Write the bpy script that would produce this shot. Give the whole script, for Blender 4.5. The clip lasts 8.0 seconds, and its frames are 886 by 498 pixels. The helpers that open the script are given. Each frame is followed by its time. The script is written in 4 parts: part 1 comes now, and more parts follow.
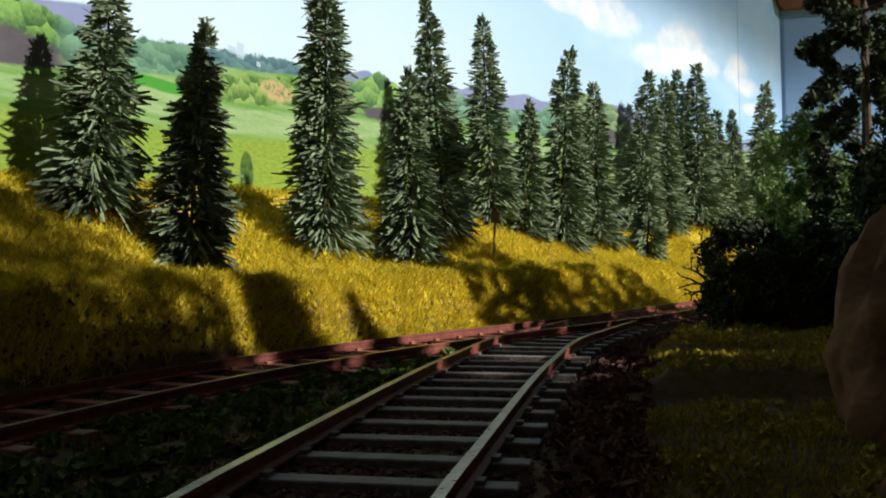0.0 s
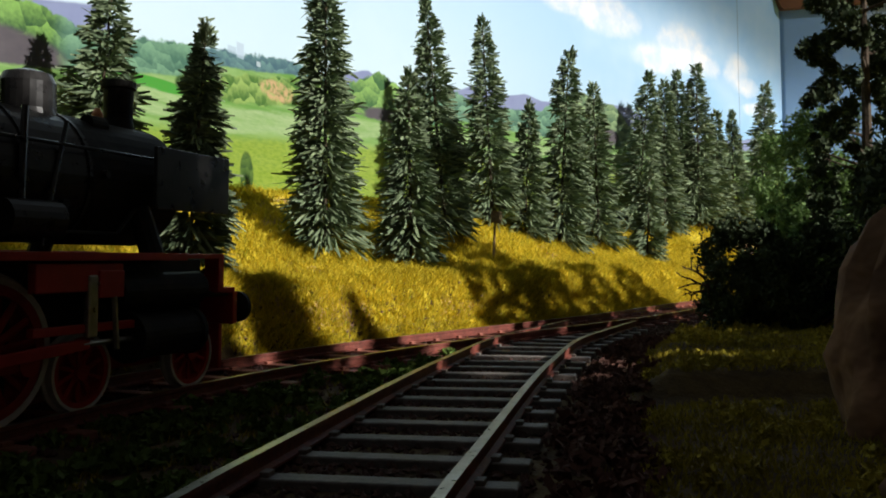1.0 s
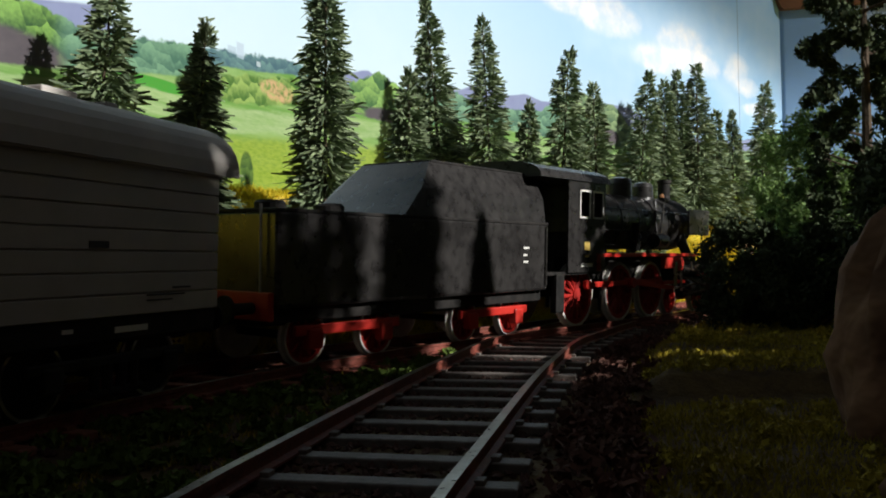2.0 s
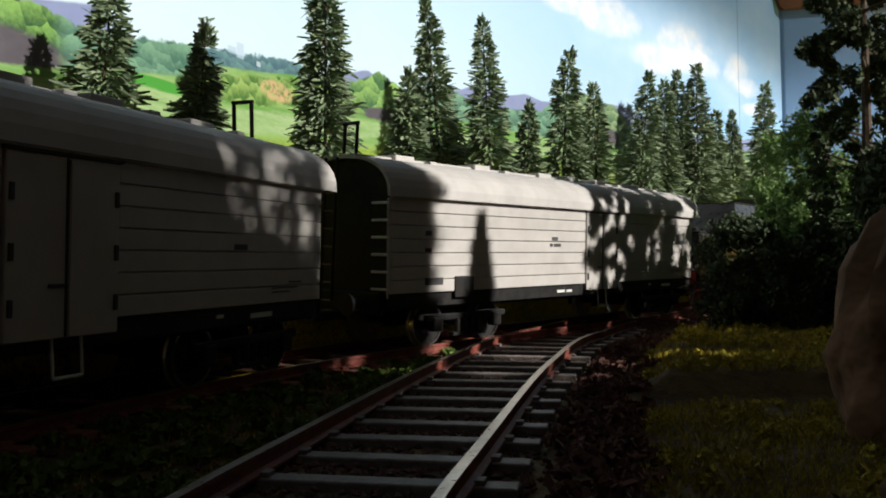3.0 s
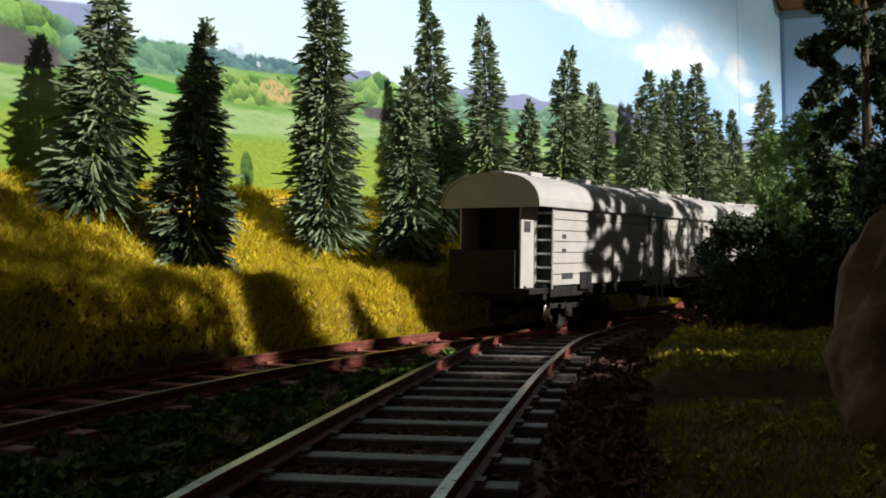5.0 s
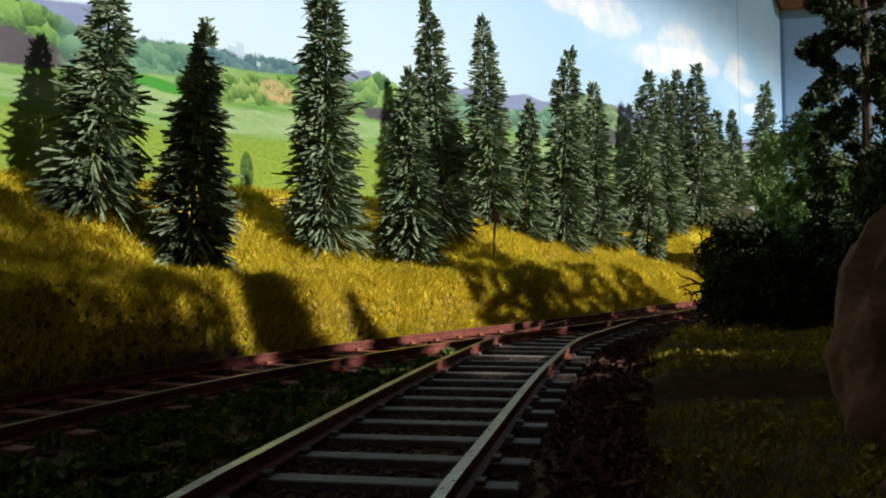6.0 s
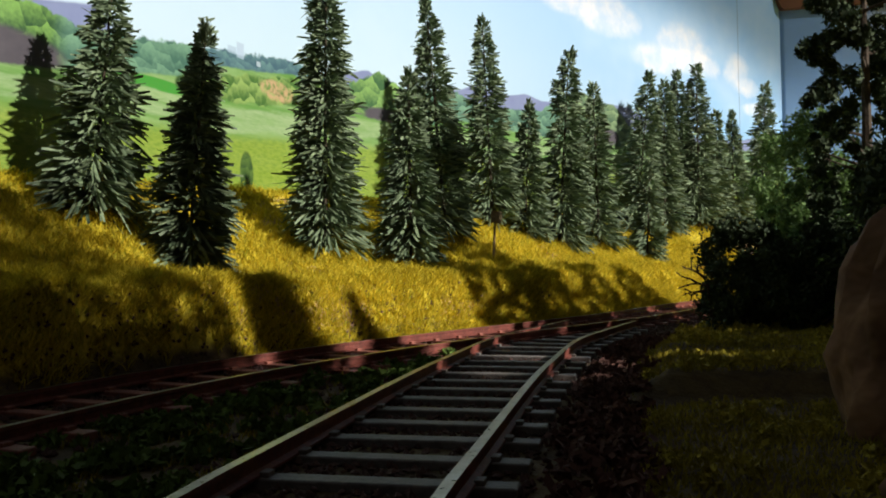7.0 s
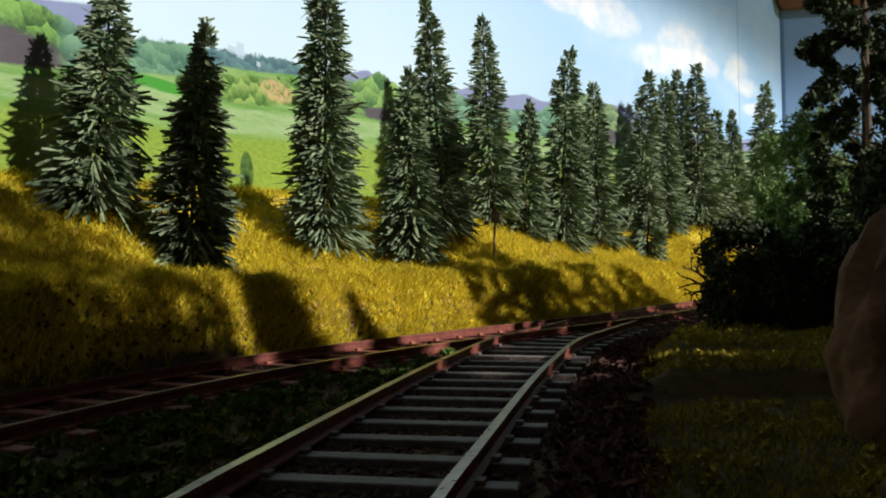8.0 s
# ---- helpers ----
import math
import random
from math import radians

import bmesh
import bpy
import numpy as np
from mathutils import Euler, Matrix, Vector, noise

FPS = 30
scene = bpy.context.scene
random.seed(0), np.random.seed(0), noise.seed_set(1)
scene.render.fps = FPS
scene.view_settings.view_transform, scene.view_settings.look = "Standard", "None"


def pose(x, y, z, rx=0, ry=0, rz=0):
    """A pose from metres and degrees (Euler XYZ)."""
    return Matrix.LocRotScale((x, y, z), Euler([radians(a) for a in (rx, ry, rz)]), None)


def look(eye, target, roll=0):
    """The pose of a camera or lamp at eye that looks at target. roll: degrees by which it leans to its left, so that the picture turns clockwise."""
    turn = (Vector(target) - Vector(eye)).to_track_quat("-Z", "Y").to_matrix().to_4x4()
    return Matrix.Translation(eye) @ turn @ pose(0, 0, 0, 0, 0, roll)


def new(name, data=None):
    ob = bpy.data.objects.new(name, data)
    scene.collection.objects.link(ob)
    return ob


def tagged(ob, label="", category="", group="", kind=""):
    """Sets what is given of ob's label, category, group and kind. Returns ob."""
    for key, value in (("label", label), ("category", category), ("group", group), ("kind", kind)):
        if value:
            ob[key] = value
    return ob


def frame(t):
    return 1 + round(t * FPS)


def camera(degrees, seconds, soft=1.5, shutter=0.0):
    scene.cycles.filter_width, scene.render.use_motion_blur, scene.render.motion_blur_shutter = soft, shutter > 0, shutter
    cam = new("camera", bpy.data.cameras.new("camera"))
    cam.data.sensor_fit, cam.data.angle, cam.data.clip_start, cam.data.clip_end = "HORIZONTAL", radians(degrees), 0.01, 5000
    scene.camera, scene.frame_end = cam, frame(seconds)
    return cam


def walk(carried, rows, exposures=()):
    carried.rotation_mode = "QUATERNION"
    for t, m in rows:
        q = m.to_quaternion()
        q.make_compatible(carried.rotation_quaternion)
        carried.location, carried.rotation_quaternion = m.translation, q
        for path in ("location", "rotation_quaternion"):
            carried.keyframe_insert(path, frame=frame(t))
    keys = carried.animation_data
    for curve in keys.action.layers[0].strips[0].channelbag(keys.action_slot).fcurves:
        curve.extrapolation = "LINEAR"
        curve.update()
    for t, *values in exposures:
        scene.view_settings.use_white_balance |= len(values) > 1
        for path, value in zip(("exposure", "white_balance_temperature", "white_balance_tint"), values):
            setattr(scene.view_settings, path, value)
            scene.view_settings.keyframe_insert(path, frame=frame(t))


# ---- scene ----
cam = camera(2 * math.degrees(math.atan(784 / 1450)), 8.0, soft=1.9)
MM = 0.00088  # the model's unit of length, in metres
EYE = pose(0, 0, 20 * MM, 91.067, 0, 0) @ pose(0, 0, 0, 0, 0, -1.03)
walk(cam, [(0.0, EYE), (8.0, EYE)], [(0.0, 0.05), (1.5, 0.0), (3.0, 0.1), (4.7, 0.15), (5.8, -0.03), (8.0, -0.03)])

# ---- light: one reading lamp beyond the added right-hand hill, and a dim room ----
SUN_FROM = Vector((30, -13.8, 16.8)).normalized()
MIDDLE = Vector((0, 200, 30))
scene.view_settings.exposure = 0.0
world = bpy.data.worlds.new("room")
scene.world = world
world.use_nodes = True
bg = world.node_tree.nodes["Background"]
bg.inputs["Color"].default_value = (0.92, 0.95, 0.95, 1)
bg.inputs["Strength"].default_value = 0.055
lamp = bpy.data.lights.new("lamp", "SPOT")
lamp.energy = 270
lamp.spot_size = radians(2 * 13.0)
lamp.spot_blend = 0.13
lamp.shadow_soft_size = 0.022
lamp.color = (1.0, 0.97, 0.92)
lamp_ob = new("reading_lamp", lamp)
lamp_ob.matrix_world = look((MIDDLE + 2500 * SUN_FROM) * MM, Vector((238, 322, -296)) * MM)
spill = bpy.data.lights.new("bulb", "POINT")  # the same lamp's bare bulb, outside its reflector's cone
spill.energy = 62
spill.shadow_soft_size = 0.022
spill.color = lamp.color
bulb = new("reading_lamp_bulb", spill)
bulb.location = (MIDDLE + 2500 * SUN_FROM) * MM


# ---- materials ----
class Nodes:
    """A small wrapper that adds and links shader nodes."""

    def __init__(self, name):
        self.mat = bpy.data.materials.new(name)
        self.mat.use_nodes = True
        self.tree = self.mat.node_tree
        self.bsdf = self.tree.nodes["Principled BSDF"]

    def add(self, kind, **inputs):
        n = self.tree.nodes.new(kind)
        for key, value in inputs.items():
            self.put(n, key, value)
        return n

    def put(self, n, key, value):
        slot = n.inputs[int(key[1:])] if key[0] == "i" and key[1:].isdigit() else n.inputs[key.replace("_", " ")]
        if isinstance(value, bpy.types.NodeSocket):
            self.tree.links.new(value, slot)
        else:
            slot.default_value = value

    def math(self, op, a, b=0.0, c=0.0):
        n = self.add("ShaderNodeMath", i0=a, i1=b, i2=c)
        n.operation = op
        return n.outputs[0]

    def mix(self, fac, a, b):
        n = self.add("ShaderNodeMix")
        n.data_type = "RGBA"
        for slot, value in ((0, fac), (6, a), (7, b)):
            if isinstance(value, bpy.types.NodeSocket):
                self.tree.links.new(value, n.inputs[slot])
            else:
                n.inputs[slot].default_value = (*value, 1) if isinstance(value, tuple) and len(value) == 3 else value
        return n.outputs[2]

    def noise(self, scale, detail=4.0, rough=0.55, vector=None):
        n = self.add("ShaderNodeTexNoise", Scale=scale, Detail=detail, Roughness=rough)
        if vector is not None:
            self.put(n, "Vector", vector)
        return n.outputs["Fac"]

    def coords(self, which="Object"):
        return self.add("ShaderNodeTexCoord").outputs[which]

    def step(self, value, lo, hi):
        n = self.add("ShaderNodeMapRange", i0=value, i1=lo, i2=hi, i3=0.0, i4=1.0)
        n.interpolation_type = "SMOOTHSTEP"
        return n.outputs[0]

    def bump(self, height, strength, distance):
        n = self.add("ShaderNodeBump", Height=height, Strength=strength, Distance=distance)
        self.tree.links.new(n.outputs[0], self.bsdf.inputs["Normal"])


def surface(name, a, b, scale, rough=0.7, metal=0.0, bump=0.3, depth=0.0003, fine=4.0, island=0.0):
    """Two tones mixed by coarse and fine noise, with relief."""
    n = Nodes(name)
    co = n.coords()
    coarse, small = n.noise(scale, 5.0, 0.6, co), n.noise(scale * fine, 3.0, 0.6, co)
    fac = n.math("ADD", n.math("MULTIPLY", coarse, 0.6), n.math("MULTIPLY", small, 0.4))
    fac = n.step(fac, 0.32, 0.68)
    if island:
        r = n.add("ShaderNodeNewGeometry").outputs["Random Per Island"]
        fac = n.math("ADD", n.math("MULTIPLY", fac, 1 - island), n.math("MULTIPLY", r, island))
    n.put(n.bsdf, "Base_Color", n.mix(fac, a, b))
    n.put(n.bsdf, "Roughness", n.math("ADD", rough - 0.08, n.math("MULTIPLY", small, 0.16)))
    n.put(n.bsdf, "Metallic", metal)
    if bump:
        n.bump(n.math("ADD", coarse, small), bump, depth)
    return n.mat


def thin(mat, share):
    """Lets a share of the light through a blade or leaf."""
    tree = mat.node_tree
    bsdf, out = tree.nodes["Principled BSDF"], tree.nodes["Material Output"]
    glow, mixer = tree.nodes.new("ShaderNodeBsdfTranslucent"), tree.nodes.new("ShaderNodeMixShader")
    tree.links.new(bsdf.inputs["Base Color"].links[0].from_socket, glow.inputs["Color"])
    mixer.inputs[0].default_value = share
    tree.links.new(bsdf.outputs[0], mixer.inputs[1])
    tree.links.new(glow.outputs[0], mixer.inputs[2])
    tree.links.new(mixer.outputs[0], out.inputs["Surface"])
    return mat


# ---- mesh helpers; every length in model units ----
def part(name, bm, material, parent=None, label="", smooth=False, at=None):
    if smooth:
        for f in bm.faces:
            f.smooth = True
    bmesh.ops.scale(bm, vec=(MM, MM, MM), verts=bm.verts)
    me = bpy.data.meshes.new(name)
    bm.to_mesh(me)
    bm.free()
    me.materials.append(material)
    ob = new(name, me)
    if parent is not None:
        ob.parent = parent
    if at is not None:
        ob.matrix_basis = at
    if label:
        ob["label"] = label
    return ob


def mesh_of(name, verts, faces, material, parent=None, label="", smooth=False):
    me = bpy.data.meshes.new(name)
    me.from_pydata((np.asarray(verts, float) * MM).tolist(), [], faces)
    me.materials.append(material)
    if smooth:
        me.shade_smooth()
    ob = new(name, me)
    if parent is not None:
        ob.parent = parent
    if label:
        ob["label"] = label
    return ob


def at_mm(x, y, z, rx=0, ry=0, rz=0):
    return pose(x * MM, y * MM, z * MM, rx, ry, rz)


def box(bm, x0, x1, y0, y1, z0, z1, bevel=0.0):
    m = Matrix.Translation(((x0 + x1) / 2, (y0 + y1) / 2, (z0 + z1) / 2)) @ Matrix.Diagonal((x1 - x0, y1 - y0, z1 - z0, 1))
    vs = bmesh.ops.create_cube(bm, size=1, matrix=m)["verts"]
    if bevel:
        es = list({e for v in vs for e in v.link_edges})
        bmesh.ops.bevel(bm, geom=es, offset=bevel, segments=2, affect="EDGES", profile=0.5)
    return bm


def rod(bm, a, b, r0, r1=None, n=10, caps=True):
    a, b = Vector(a), Vector(b)
    d = b - a
    m = Matrix.Translation((a + b) / 2) @ d.to_track_quat("Z", "Y").to_matrix().to_4x4()
    bmesh.ops.create_cone(bm, cap_ends=caps, segments=n, radius1=r0, radius2=r0 if r1 is None else r1, depth=d.length, matrix=m)
    return bm


def lathe(bm, profile, n=24, m=Matrix()):
    """Turns a profile of (radius, height) round the z axis."""
    rings = []
    for r, z in profile:
        rings.append([bm.verts.new(m @ Vector((r * math.cos(2 * math.pi * k / n), r * math.sin(2 * math.pi * k / n), z))) for k in range(n)])
    for a, b in zip(rings[:-1], rings[1:]):
        for k in range(n):
            bm.faces.new((a[k], a[(k + 1) % n], b[(k + 1) % n], b[k]))
    for ring, flip in ((rings[0], True), (rings[-1], False)):
        bm.faces.new(ring[::-1] if flip else ring)
    return bm


def prism(bm, outline, y0, y1):
    """Extrudes an (x, z) outline along y."""
    a = [bm.verts.new((x, y0, z)) for x, z in outline]
    b = [bm.verts.new((x, y1, z)) for x, z in outline]
    k = len(outline)
    for i in range(k):
        bm.faces.new((a[i], a[(i + 1) % k], b[(i + 1) % k], b[i]))
    bm.faces.new(a[::-1])
    bm.faces.new(b)
    bmesh.ops.recalc_face_normals(bm, faces=bm.faces)
    return bm


# ---- the lines of the tracks, in plan ----
class Line:
    """A smooth line through plan points, by its length."""

    def __init__(self, points, step=1.0):
        p = [np.array(q, float) for q in points]
        p = [2 * p[0] - p[1]] + p + [2 * p[-1] - p[-2]]
        out = []
        for a, b, c, d in zip(p[:-3], p[1:-2], p[2:-1], p[3:]):
            k = max(2, int(np.linalg.norm(c - b) / step))
            for t in np.arange(k) / k:
                out.append(0.5 * (2 * b + (c - a) * t + (2 * a - 5 * b + 4 * c - d) * t * t + (3 * b - a - 3 * c + d) * t ** 3))
        out.append(p[-2])
        self.p = np.array(out)
        self.s = np.r_[0, np.cumsum(np.linalg.norm(np.diff(self.p, axis=0), axis=1))]

    def at(self, s):
        return np.array([np.interp(s, self.s, self.p[:, k]) for k in range(self.p.shape[1])])

    def way(self, s, w=3.0):
        d = (self.at(s + w) - self.at(s - w))[:2]
        return d / np.linalg.norm(d)

    def side(self, s, off):
        """A point off to the right of the line."""
        d = self.way(s)
        return self.at(s)[:2] + off * np.array((d[1], -d[0]))

    def near(self, x, y):
        i = np.argmin((self.p[:, 0] - x) ** 2 + (self.p[:, 1] - y) ** 2)
        return self.s[i], math.hypot(self.p[i, 0] - x, self.p[i, 1] - y)


MAIN = Line([(-460, -1100), (-310, -600), (-140, -95), (-103, 15), (-80, 80), (-68.5, 110.7), (-56.3, 141.9), (-42.1, 169.8), (-20.4, 202.5), (-7.5, 219), (24, 256), (61, 298), (81, 324.5), (97, 349), (120.6, 382), (137, 401), (168, 426), (210, 448), (290, 470), (420, 478), (560, 455), (860, 340), (1040, 180), (1110, -60), (1110, -560)])
BRANCH = Line([(-30, -60), (-22, 10), (-16.5, 47), (-12.2, 73), (-7.6, 94), (3, 141), (10.8, 171.5), (24, 217), (39.5, 251), (55.5, 283), (69, 306)])
BACK = Line([(-420, -200), (-270, 0), (-185, 115), (-128, 200), (-108, 240), (-90, 278), (-75, 314), (-54, 358), (-16, 408), (32, 458), (92, 512), (165, 570), (222, 614), (270, 646)])
CORNER = Line([(270, 646), (330, 633), (480, 600), (700, 560)])


def bisect(values, x):
    lo, hi = 0, len(values)
    while lo < hi:
        mid = (lo + hi) // 2
        if values[mid] < x:
            lo = mid + 1
        else:
            hi = mid
    return lo


def smooth(v, lo, hi):
    t = min(1.0, max(0.0, (v - lo) / (hi - lo)))
    return t * t * (3 - 2 * t)


def lump(x, y, size, seed=0.0):
    return noise.noise(Vector((x / size, y / size, seed)))


def offset(line, x, y):
    """Signed distance to a line (right is positive) and the length along it."""
    s, _ = line.near(x, y)
    d, p = line.way(s), line.at(s)
    return (x - p[0]) * d[1] - (y - p[1]) * d[0], s


def terrain(x, y):
    """Height of the bare ground, railhead is zero."""
    o, s = offset(MAIN, x, y)
    ob, sb = offset(BRANCH, x, y)
    z = -4.2 + 0.8 * lump(x, y, 9) + 0.5 * lump(x, y, 3.5, 4)
    bed = min(abs(o), abs(ob) if sb < BRANCH.s[-1] - 1 else 99)
    z = -3.4 * (1 - smooth(bed, 13, 22)) + z * smooth(bed, 13, 22)
    if o < 0:
        q = -o + 3.0 * lump(x, y, 24, 7) + 1.6 * lump(x, y, 9, 2)
        rise = 20.5 * smooth(q, 12.5, 22 + 5 * smooth(s, 1335, 1375) + 3 * smooth(s, 1400, 1500)) + 31 * smooth(q, 28, 100)
        z += rise + (3.0 * lump(x, y, 15, 3) + 1.7 * lump(x, y, 6, 8)) * smooth(q, 14, 24)
    elif ob > 0 and o > 0:
        q = ob
        z += -1.0 * smooth(q, 16, 30) + 5.0 * smooth(y, 146, 152) * smooth(q, 26, 36) + 1.6 * lump(x, y, 17, 5) * smooth(q, 18, 30)
        z += 40 * smooth(q, 72, 125) * smooth(y, 60, 130) * smooth(o, 18, 60) * (1 - smooth(x, 260, 420))
    return z




def earth():
    """Brown earth beside the track; on the bank a straw turf with bare pinkish spots."""
    n = Nodes("earth")
    co = n.coords()
    coarse, small = n.noise(70, 5.0, 0.6, co), n.noise(420, 4.0, 0.65, co)
    fac = n.step(n.math("ADD", n.math("MULTIPLY", coarse, 0.6), n.math("MULTIPLY", small, 0.4)), 0.34, 0.66)
    soil = n.mix(fac, (0.05, 0.03, 0.015), (0.15, 0.10, 0.035))
    turf = n.mix(n.step(small, 0.35, 0.65), (0.38, 0.29, 0.012), (0.80, 0.63, 0.05))
    turf = n.mix(n.step(n.noise(34, 4.0, 0.6, co), 0.56, 0.62), turf, n.mix(small, (0.34, 0.20, 0.10), (0.58, 0.40, 0.24)))
    high = n.step(n.add("ShaderNodeSeparateXYZ", i0=co).outputs[2], 0.001, 0.004)
    n.put(n.bsdf, "Base_Color", n.mix(high, soil, turf))
    n.put(n.bsdf, "Roughness", 0.92)
    n.bump(n.math("ADD", coarse, small), 0.6, 0.0012)
    return n.mat


ground_mat = earth()
gravel_mat = surface("ballast", (0.05, 0.025, 0.02), (0.15, 0.075, 0.06), 500, 0.9, 0, 0.5, 0.0006, island=0.6)
XS = np.concatenate([np.arange(-640, -160, 15), np.arange(-160, 200, 2.5), np.arange(200, 1260, 15)])
YS = np.concatenate([np.arange(-1150, 40, 17), np.arange(40, 330, 2.5), np.arange(330, 690, 7.0)])
HEIGHT = np.array([[terrain(x, y) for x in XS] for y in YS])
OFF_MAIN = [[offset(MAIN, x, y)[0] for x in XS] for y in YS]
OFF_BRANCH = [[offset(BRANCH, x, y) for x in XS] for y in YS]
XL, YL = XS.tolist(), YS.tolist()


def spot(x, y):
    """Offset from the main line, offset from the branch and length along the branch, near a place."""
    i, j = min(bisect(XL, x), len(XL) - 1), min(bisect(YL, y), len(YL) - 1)
    a, (b, c) = OFF_MAIN[j][i], OFF_BRANCH[j][i]
    return a, b, c



def land(x, y):
    """Height of the ground mesh at a place."""
    i = np.interp(x, XS, np.arange(len(XS)))
    j = np.interp(y, YS, np.arange(len(YS)))
    a, b = int(min(i, len(XS) - 2)), int(min(j, len(YS) - 2))
    u, v = i - a, j - b
    h = HEIGHT
    return (h[b, a] * (1 - u) + h[b, a + 1] * u) * (1 - v) + (h[b + 1, a] * (1 - u) + h[b + 1, a + 1] * u) * v


def ground():
    w = len(XS)
    verts = [(x, y, HEIGHT[j, i]) for j, y in enumerate(YS) for i, x in enumerate(XS)]
    faces = [(j * w + i, j * w + i + 1, (j + 1) * w + i + 1, (j + 1) * w + i) for j in range(len(YS) - 1) for i in range(w - 1)]
    ob = mesh_of("ground", verts, faces, ground_mat, smooth=True)
    tagged(ob, "brown earth of the model landscape with bumps", "ground", kind="structure")


ground()

# ---- backdrop print ----
def backdrop_print():
    """A printed country photograph: meadows, a shrub belt, woods, far hills, sky and clouds."""
    n = Nodes("backdrop_print")
    uv = n.add("ShaderNodeUVMap").outputs[0]
    sep = n.add("ShaderNodeSeparateXYZ", i0=uv)
    u, v = sep.outputs[0], sep.outputs[1]
    place = n.math("DIVIDE", n.math("SUBTRACT", u, 0.5), 0.64)

    def wave(scale, amount, detail=3.0, off=0.0):
        p = n.add("ShaderNodeVectorMath", i0=uv, i1=(off, off, 0)).outputs[0]
        return n.math("MULTIPLY", n.math("SUBTRACT", n.noise(scale, detail, 0.6, p), 0.5), amount)

    def level(points):
        """A height along the sheet, from (place, height) pairs."""
        ramp = n.add("ShaderNodeValToRGB", Fac=place)
        stops = ramp.color_ramp.elements
        while len(stops) < len(points):
            stops.new(1.0)
        for stop, (a, h) in zip(stops, points):
            stop.position = (a - 0.5) / 0.64
        for stop, (a, h) in zip(stops, points):
            stop.color = (5 * h, 5 * h, 5 * h, 1)
        return n.math("MULTIPLY", n.add("ShaderNodeSeparateColor", i0=ramp.outputs[0]).outputs[0], 0.2)

    def above(points, *shake, soft=0.0006):
        d = n.math("SUBTRACT", v, level(points))
        for w in shake:
            d = n.math("ADD", d, w)
        return n.step(d, -soft, soft)

    def below(*args, **more):
        return n.math("SUBTRACT", 1.0, above(*args, **more))

    def patch(cu, cv, ru, rv, shake=0.0, soft=0.5, scale=60):
        """An oval of the print, 1 inside."""
        a = n.math("DIVIDE", n.math("SUBTRACT", u, cu), ru)
        b = n.math("DIVIDE", n.math("SUBTRACT", v, cv), rv)
        d = n.math("ADD", n.math("MULTIPLY", a, a), n.math("MULTIPLY", b, b))
        if shake:
            d = n.math("ADD", d, wave(scale, shake, 5.0, cu))
        return n.math("SUBTRACT", 1.0, n.step(d, 1 - soft, 1 + soft))

    def both(a, b):
        return n.math("MULTIPLY", a, b)

    def foliage(scale, dark, light):
        """Rounded crowns, lit from above, with fine leaves."""
        cell = n.add("ShaderNodeTexVoronoi", Scale=scale, Vector=n.add("ShaderNodeVectorMath", i0=uv, i1=n.add("ShaderNodeCombineXYZ", X=wave(90, 0.006, 2.0, 1.0), Y=wave(90, 0.006, 2.0, 6.0)).outputs[0]).outputs[0])
        mid = n.add("ShaderNodeSeparateXYZ", i0=cell.outputs["Position"]).outputs[1]
        lit = n.math("MULTIPLY", n.math("SUBTRACT", v, mid), scale * 0.75)
        fac = n.math("ADD", n.math("ADD", lit, 0.45), wave(520, 0.95, 4.0, 2.0))
        return n.mix(n.step(fac, 0.0, 1.0), dark, light)

    # sky, paler towards the ground, bluer along the sheet
    along = n.step(u, 0.70, 1.08)
    sky = n.mix(n.step(v, 0.10, 0.18), (0.52, 0.66, 0.74), (0.40, 0.57, 0.74))
    sky = n.mix(n.math("MULTIPLY", along, 0.85), sky, (0.20, 0.42, 0.70))
    veil = both(n.step(n.noise(9, 4.0, 0.6, uv), 0.42, 0.75), 0.5)
    sky = n.mix(veil, sky, (0.56, 0.68, 0.77))
    puffs = n.step(n.noise(75, 6.0, 0.65, uv), 0.36, 0.66)
    for cu, cv, ru, rv in ((0.866, 0.181, 0.030, 0.008), (0.905, 0.178, 0.030, 0.012), (0.985, 0.169, 0.030, 0.016), (0.958, 0.158, 0.028, 0.010), (1.0, 0.160, 0.028, 0.009), (1.050, 0.161, 0.014, 0.012), (1.062, 0.150, 0.013, 0.007), (1.076, 0.134, 0.018, 0.005)):
        puff = patch(cu, cv, ru, rv, 2.2, 0.6, 70)
        sky = n.mix(both(puff, 0.6), sky, n.mix(puffs, (0.58, 0.66, 0.76), (0.86, 0.80, 0.76)))
    # far hills in blue haze
    hill = above([(0.5, 0.092), (0.533, 0.0978), (0.548, 0.1005), (0.5615, 0.09), (0.67, 0.1023), (0.691, 0.1086), (0.7043, 0.1126), (0.72, 0.1054), (0.77, 0.1126), (0.784, 0.1177), (0.812, 0.1151), (0.826, 0.1183), (0.841, 0.1155), (0.9056, 0.1211), (0.922, 0.121), (0.977, 0.107), (1.0455, 0.1075), (1.0664, 0.112), (1.10, 0.107)], wave(60, 0.0015))
    col = n.mix(hill, n.mix(n.noise(60, 4.0, 0.6, uv), (0.15, 0.17, 0.34), (0.26, 0.31, 0.46)), sky)
